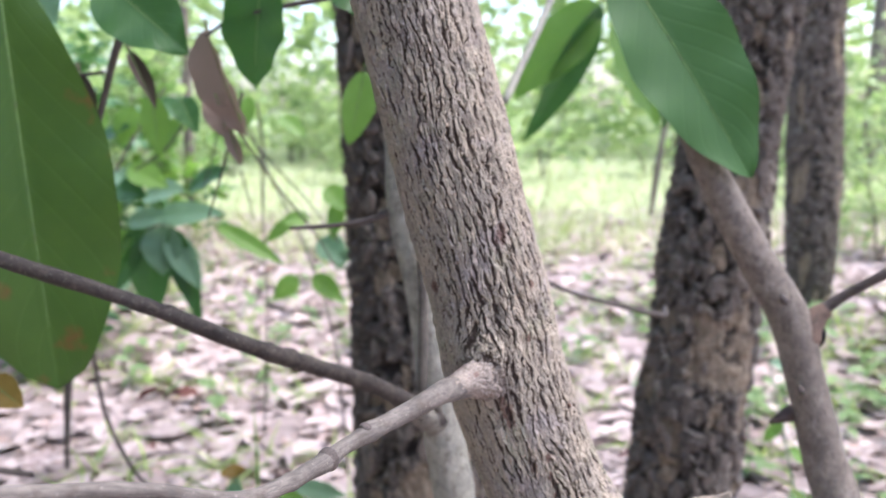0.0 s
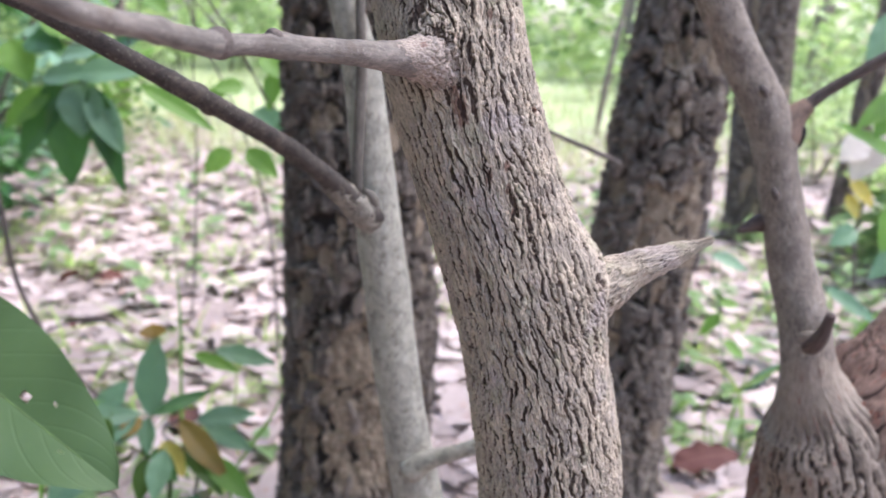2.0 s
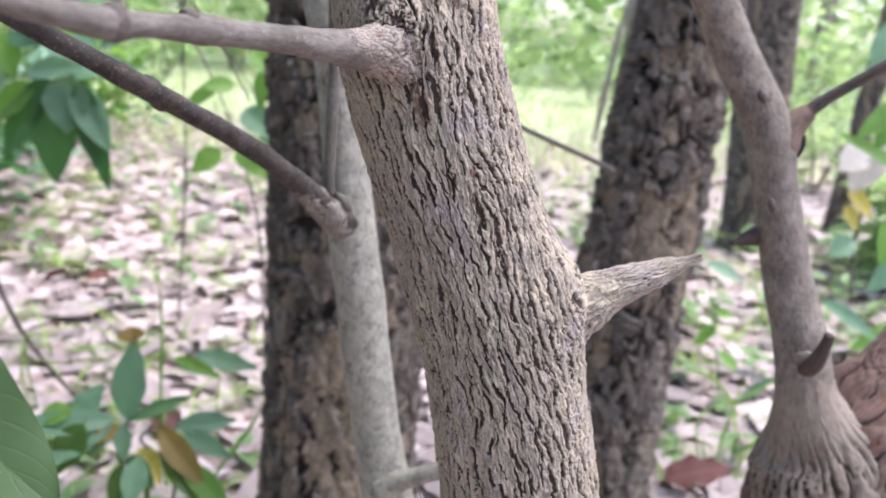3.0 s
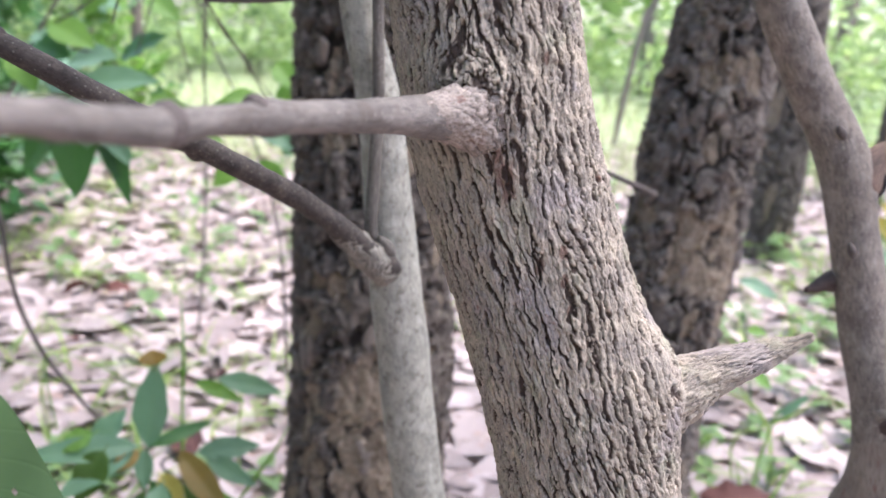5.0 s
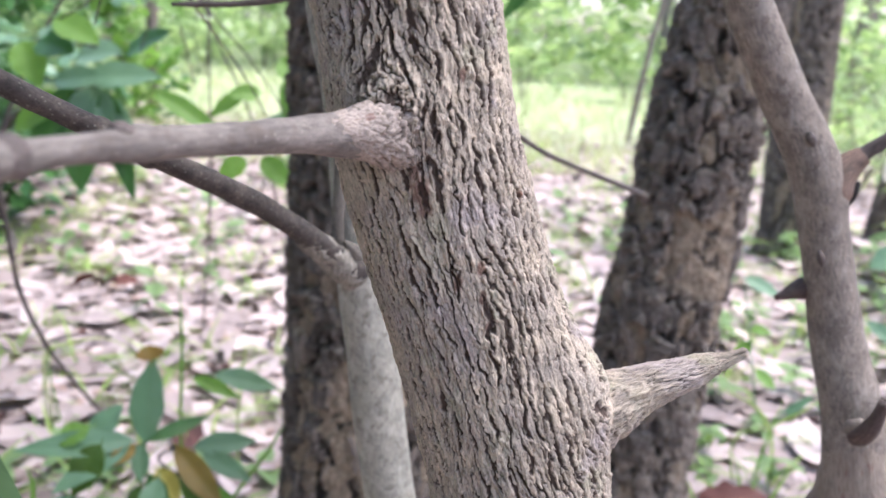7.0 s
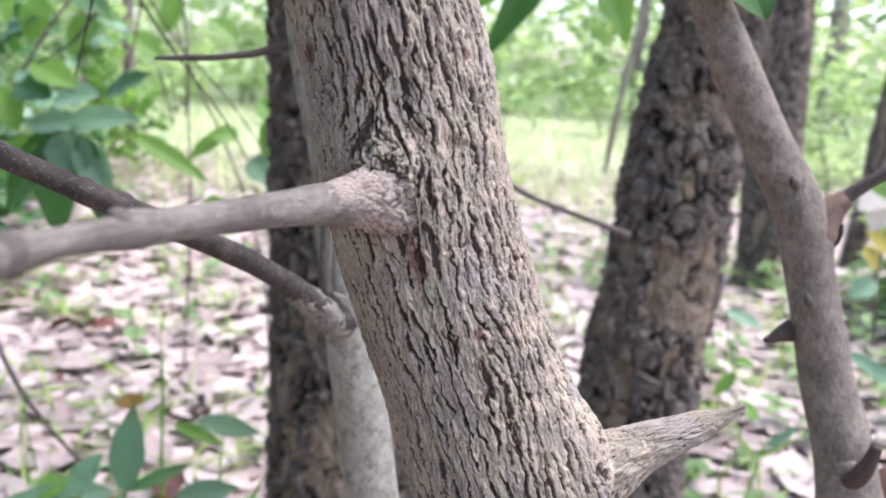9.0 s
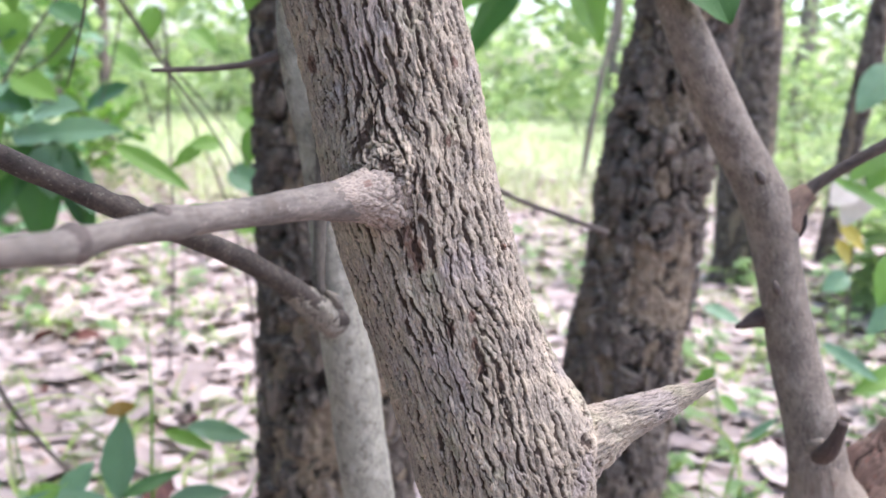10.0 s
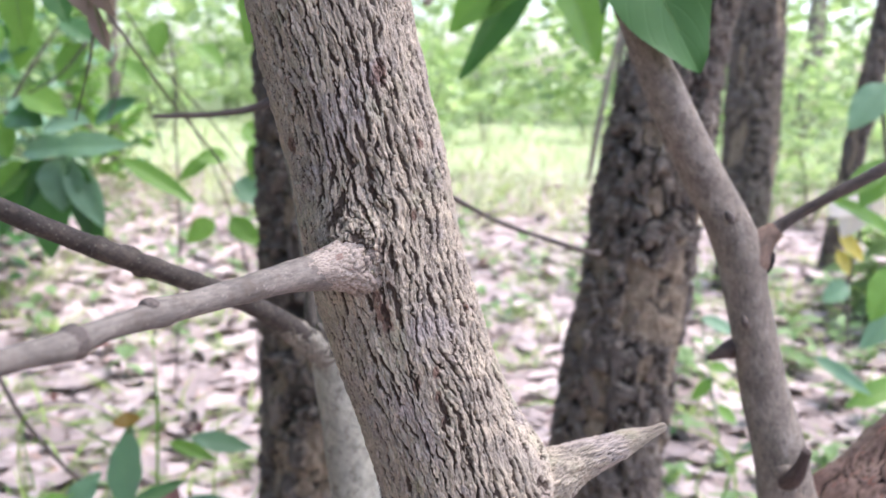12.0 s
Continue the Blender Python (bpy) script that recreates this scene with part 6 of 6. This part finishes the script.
def meadow_blade(i):
    y = rng.uniform(6.9**0.5, 22.0**0.5) ** 2
    x = rng.uniform(-0.7 * y, 0.75 * y)
    return x, y, drop(x, y) - 0.02, rng.uniform(0.15, 0.45), Euler((rng.uniform(0.6, 1.5), rng.uniform(-0.3, 0.3), rng.uniform(0, 6.3)))


MEADOW = [blade(1.0, 0.06, 0.3, rng.uniform(0.2, 1.0), 0.0, 1, 3, 1, 720 + i, 0.3) for i in range(8)]
scatter("meadow_grass", 11000, meadow_blade, MEADOW, M_GRASS, "pale yellow-green grass of the clearing", "grass")

# ---- low green plants ----
SPRIG = [blade(1.0, 0.5, 0.25, 0.35, 0.03, 1, 5, 2, 740 + i, 0.45) for i in range(5)]
SPOTS = [(rng.uniform(-2.6, 3.2), rng.uniform(3.6, 7.0)) for _ in range(90)] + [(rng.uniform(1.4, 2.8), rng.uniform(3.4, 5.0)) for _ in range(30)]


def sprig_leaf(i):
    cx, cy = SPOTS[i % len(SPOTS)]
    h = rng.uniform(0.03, 0.16)
    return cx + rng.gauss(0, 0.03), cy + rng.gauss(0, 0.03), drop(cx, cy) + h, rng.uniform(0.05, 0.12), Euler((rng.uniform(-0.2, 0.7), rng.uniform(-0.4, 0.4), rng.uniform(0, 6.3)))


scatter("ground_sprouts", 800, sprig_leaf, SPRIG, M_SPROUT, "small green sprouts scattered over the forest floor", "sprouts")

SPRIG_MESH = [sheet("leaf", *g) for g in SPRIG]
for me in SPRIG_MESH:
    me.materials.append(M_SPROUT)


def build_sprout(k, height):
    r = random.Random(k)
    t = thing("sprout", (0, 0, 0), "small green sprout growing out of dry leaves", "sprout", "sprouts on the forest floor")
    stick("stem", [(0, 0, -0.02, 0.0022), (0.004, 0.003, height * 0.5, 0.0018), (0.0, 0.006, height, 0.0012)], M_LEAF_LIGHT, t, "", 8, 6)
    for i in range(r.randint(5, 8)):
        ob = new("leaf", SPRIG_MESH[i % 5])
        ob.parent = t
        ob.matrix_basis = pose(0, 0.003, height * r.uniform(0.35, 1.0), r.uniform(-15, 40), r.uniform(-20, 20), i * 137) @ Matrix.Scale(r.uniform(0.05, 0.10), 4)
    return t


SPROUTS = [build_sprout(70 + k, h) for k, h in enumerate((0.06, 0.10, 0.15, 0.20))]
for k, t in enumerate(SPROUTS):
    t.matrix_basis = pose(1.05 + 0.2 * k, 2.5 + 0.3 * k, drop(1.05 + 0.2 * k, 2.5 + 0.3 * k))
for i in range(60):
    x, y = (rng.uniform(0.75, 2.0), rng.uniform(2.1, 3.6)) if i % 2 else ((rng.uniform(-1.6, 1.0), rng.uniform(3.0, 4.6)) if i % 4 else (rng.uniform(-1.15, -0.35), rng.uniform(1.6, 2.4)))
    copy_thing(SPROUTS[i % 4], pose(x, y, drop(x, y), 0, 0, rng.uniform(0, 360)) @ Matrix.Scale(rng.uniform(0.7, 1.3), 4))
rs = random.Random(31)
for i in range(6):
    x, y = rs.uniform(0.8, 1.45), rs.uniform(2.15, 2.9)
    copy_thing(SPROUTS[i % 4], pose(x, y, drop(x, y), 0, 0, 47 * i) @ Matrix.Scale(rs.uniform(0.7, 1.1), 4))


def build_tuft(k):
    r = random.Random(k)
    V, U, F, o = [], [], [], 0
    for i in range(22):
        v, uv, f = GRASS[i % 8]
        rot = Euler((r.uniform(0.3, 1.2), r.uniform(-0.2, 0.2), r.uniform(0, 6.3)))
        V.append(np.array(v) @ np.array(rot.to_matrix()).T * r.uniform(0.09, 0.26) + np.array((r.gauss(0, 0.02), r.gauss(0, 0.02), -0.01)))
        U.extend(uv)
        F.extend([tuple(q + o for q in g) for g in f])
        o += len(v)
    me = sheet("grass_tuft", np.concatenate(V).tolist(), U, F)
    me.materials.append(M_TUFT)
    return tagged(new("grass_tuft", me), "tuft of arching yellow-green grass among dry leaves", "grass tuft", "grass tufts")


TUFT = [build_tuft(90 + k) for k in range(4)]
PLACES = [(-0.95, 2.35), (-0.8, 2.5), (0.72, 2.25), (0.8, 2.35), (-0.62, 2.3), (-1.1, 2.6), (0.95, 2.2), (1.2, 2.4), (1.45, 2.7), (1.3, 3.1), (-0.4, 2.9), (0.2, 3.2), (1.7, 2.5), (-1.35, 2.9), (1.9, 3.2), (0.62, 3.0), (-0.75, 3.4), (1.05, 2.85), (-0.75, 1.9), (-0.92, 2.1), (-0.55, 2.15), (-0.45, 1.85), (-1.0, 1.8), (-0.35, 2.4), (0.70, 1.85), (0.66, 2.1), (0.85, 2.05), (0.30, 2.6), (0.35, 3.4), (0.5, 4.0), (-0.6, 2.6), (-0.72, 2.75), (-0.86, 2.65), (-0.5, 2.78), (-0.95, 2.9), (-0.66, 2.02), (-0.8, 2.22), (-0.5, 2.36), (-1.2, 2.3), (-1.3, 2.6)]
for i, (x, y) in enumerate(PLACES):
    m = pose(x, y, drop(x, y), 0, 0, 70 * i) @ Matrix.Scale(0.8 + 0.08 * (i % 6), 4)
    if i < 4:
        TUFT[i].matrix_basis = m
    else:
        copy_thing(TUFT[i % 4], m)

# ---- understory and woods ----
WOODLEAF = [blade(1.0, 0.5, 0.2, 0.35, 0.02, 1, 3, 1, 760 + i, 0.45) for i in range(5)]


def bush_mesh(name, n, spread, height, size, k):
    r = random.Random(k)
    clumps = [(r.gauss(0, spread * 0.5), r.gauss(0, spread * 0.5), r.uniform(0.15, 1) * height) for _ in range(max(5, n // 22))]
    V, U, F, o = [], [], [], 0
    for i in range(n):
        c = clumps[i % len(clumps)]
        v, uv, f = WOODLEAF[i % 5]
        rot = Euler((r.uniform(-0.5, 0.9), r.uniform(-0.6, 0.6), r.uniform(0, 6.3)))
        p = (c[0] + r.gauss(0, spread * 0.16), c[1] + r.gauss(0, spread * 0.16), max(0.03, c[2] + r.gauss(0, height * 0.09)))
        V.append(np.array(v) @ np.array(rot.to_matrix()).T * size * r.uniform(0.6, 1.3) + np.array(p))
        U.extend(uv)
        F.extend([tuple(q + o for q in g) for g in f])
        o += len(v)
    me = sheet(name, np.concatenate(V).tolist(), U, F)
    me.materials.append(M_WOODS)
    stems = []
    for c in clumps[:3]:
        stems.append([(0.02 * r.random(), 0.02 * r.random(), -0.05, 0.012), (c[0] * 0.4, c[1] * 0.4, c[2] * 0.55, 0.008), (c[0], c[1], c[2], 0.003)])
    return me, stems


def build_bush(k, n, spread, height, size, at, leafage=M_WOODS, label="bright green leafy bush in the sunlit clearing"):
    me, stems = bush_mesh("crown", n, spread, height, size, k)
    me.materials[0] = leafage
    b = thing("bush", (0, 0, 0), label, "bush", "bushes of the understory")
    part("crown", me, leafage, b)
    for st in stems:
        stick("stem", st, M_TWIG, b, "", 8, 6)
    b.matrix_basis = at
    return b


for k, (x, y, sp, h, sz) in enumerate([(-2.2, 4.1, 0.45, 0.75, 0.15), (-2.5, 4.6, 0.6, 1.1, 0.16), (-3.0, 6.9, 0.5, 0.7, 0.13), (2.5, 4.0, 0.4, 0.6, 0.13), (-3.1, 5.6, 0.9, 1.7, 0.17), (-3.5, 6.6, 0.7, 1.5, 0.16), (-3.1, 7.9, 0.5, 1.9, 0.19), (-3.7, 7.6, 0.8, 2.3, 0.2)]):
    build_bush(840 + k, 420, sp, h, sz, pose(x, y, 0), M_WOODS if k in (3, 7) else M_LEAF_LIGHT if k == 6 else M_LEAF_DULL if k % 2 else M_LEAF, "dense green leafy bush over dry leaves")
# unseen thickets, added to keep sky light and ground bounce off the trunk's left
for k, (x, y, sp, h, sz) in enumerate([(-2.3, -0.3, 0.9, 3.6, 0.26), (-3.0, 1.5, 1.0, 4.2, 0.28), (-1.4, -2.4, 1.0, 3.4, 0.28), (0.9, -3.4, 1.1, 3.0, 0.28), (-3.6, -1.8, 1.2, 5.0, 0.32), (-1.7, 0.2, 0.55, 2.6, 0.2)]):
    build_bush(880 + k, 1000, sp, h, sz, pose(x, y, 0), M_LEAF, "tall dense green thicket, unseen, added to block light from left and behind")
BUSHES = [build_bush(800 + k, 300, sp, h, sz, pose(x, y, 0, 0, 0, 40 * k)) for k, (sp, h, sz, x, y) in enumerate([(0.7, 1.1, 0.13, -3.1, 6.2), (0.9, 1.6, 0.15, -4.4, 8.0), (0.6, 0.8, 0.12, 3.4, 7.0), (1.1, 2.2, 0.16, 5.0, 9.5)])]
for i in range(78):
    y = rng.uniform(8.5, 22)
    x = rng.uniform(-0.75 * y, 0.78 * y)
    if y < 14.5 and abs(x - 0.17 * y) < 0.15 * y or y < 13 and -0.31 * y < x < -0.10 * y:
        continue
    copy_thing(BUSHES[i % 4], pose(x, y, 0, 0, 0, rng.uniform(0, 360)) @ Matrix.Scale(rng.uniform(0.9, 1.7), 4))

POLES = [(1.98, 9.5, 0.40, 0.032), (-3.2, 9.0, 0.0, 0.06), (3.9, 12, -0.1, 0.10), (6.0, 13, 0.1, 0.12), (-5.5, 14, 0.05, 0.12), (-2.9, 18, -0.05, 0.14), (8.5, 18, 0, 0.16), (4.8, 20, 0, 0.15), (-8.0, 19, 0, 0.16)]
for i, (x, y, lean, r) in enumerate(POLES):
    t = thing("far_tree", (x, y, 0.0), "slender distant forest tree with a dark trunk", "tree", "distant trees")
    stick("trunk", [(x, y, -0.1, r * 1.15), (x + lean * 0.3, y, 0.9, r), (x + lean, y + 0.1, 2.5, r * 0.85), (x + lean * 1.5, y + 0.2, 6.0, r * 0.5)], M_ROUGH if r > 0.05 else M_BROWN, t, "", 40, 12, 0.12, 900 + i)


def woods_leaf(i):
    # every fifth leaf joins an unseen ring round the back, added to block low sky
    a = rng.uniform(-0.80, 0.82) if i % 5 else rng.uniform(0.8, 5.5)
    d = rng.uniform(20, 42)
    z = rng.random() ** 1.3 * 9
    return d * math.sin(a), d * math.cos(a), z + 0.3, (rng.uniform(0.42, 0.95) if i % 5 else rng.uniform(0.8, 1.6)), Euler((rng.uniform(-0.6, 1.0), rng.uniform(-0.6, 0.6), rng.uniform(0, 6.3)))


scatter("far_woods", 15500, woods_leaf, WOODLEAF, M_WOODS, "sunlit green woods behind the clearing, and an unseen ring of leaves that blocks low sky light", "woods")

# ---- crowns of the near trees, overhead and unseen, added to shade the place ----
def crown(tree, at, n, spread, height, size, k):
    me, stems = bush_mesh("crown", n, spread, height, size, k)
    ob = part("crown", me, M_WOODS, tree)
    ob.matrix_basis = pose(*at)
    under(ob, tree)


crown(fissured_tree, (-0.25, 0.95, 2.9), 260, 0.8, 1.2, 0.2, 951)
crown(grey, (-0.15, 1.2, 2.2), 120, 0.5, 0.8, 0.16, 952)
crown(burl, (2.0, 1.9, 2.9), 300, 1.0, 1.2, 0.2, 953)
# added out of view so that less sky reaches the trunk's left side
crown(shoot, (-1.0, 0.55, 1.15), 150, 0.5, 1.1, 0.16, 956)
crown(tree_l, (-0.4, 2.2, 3.2), 300, 1.4, 2.0, 0.18, 954)
crown(tree_r, (1.7, 2.6, 3.4), 240, 1.3, 2.0, 0.17, 955)
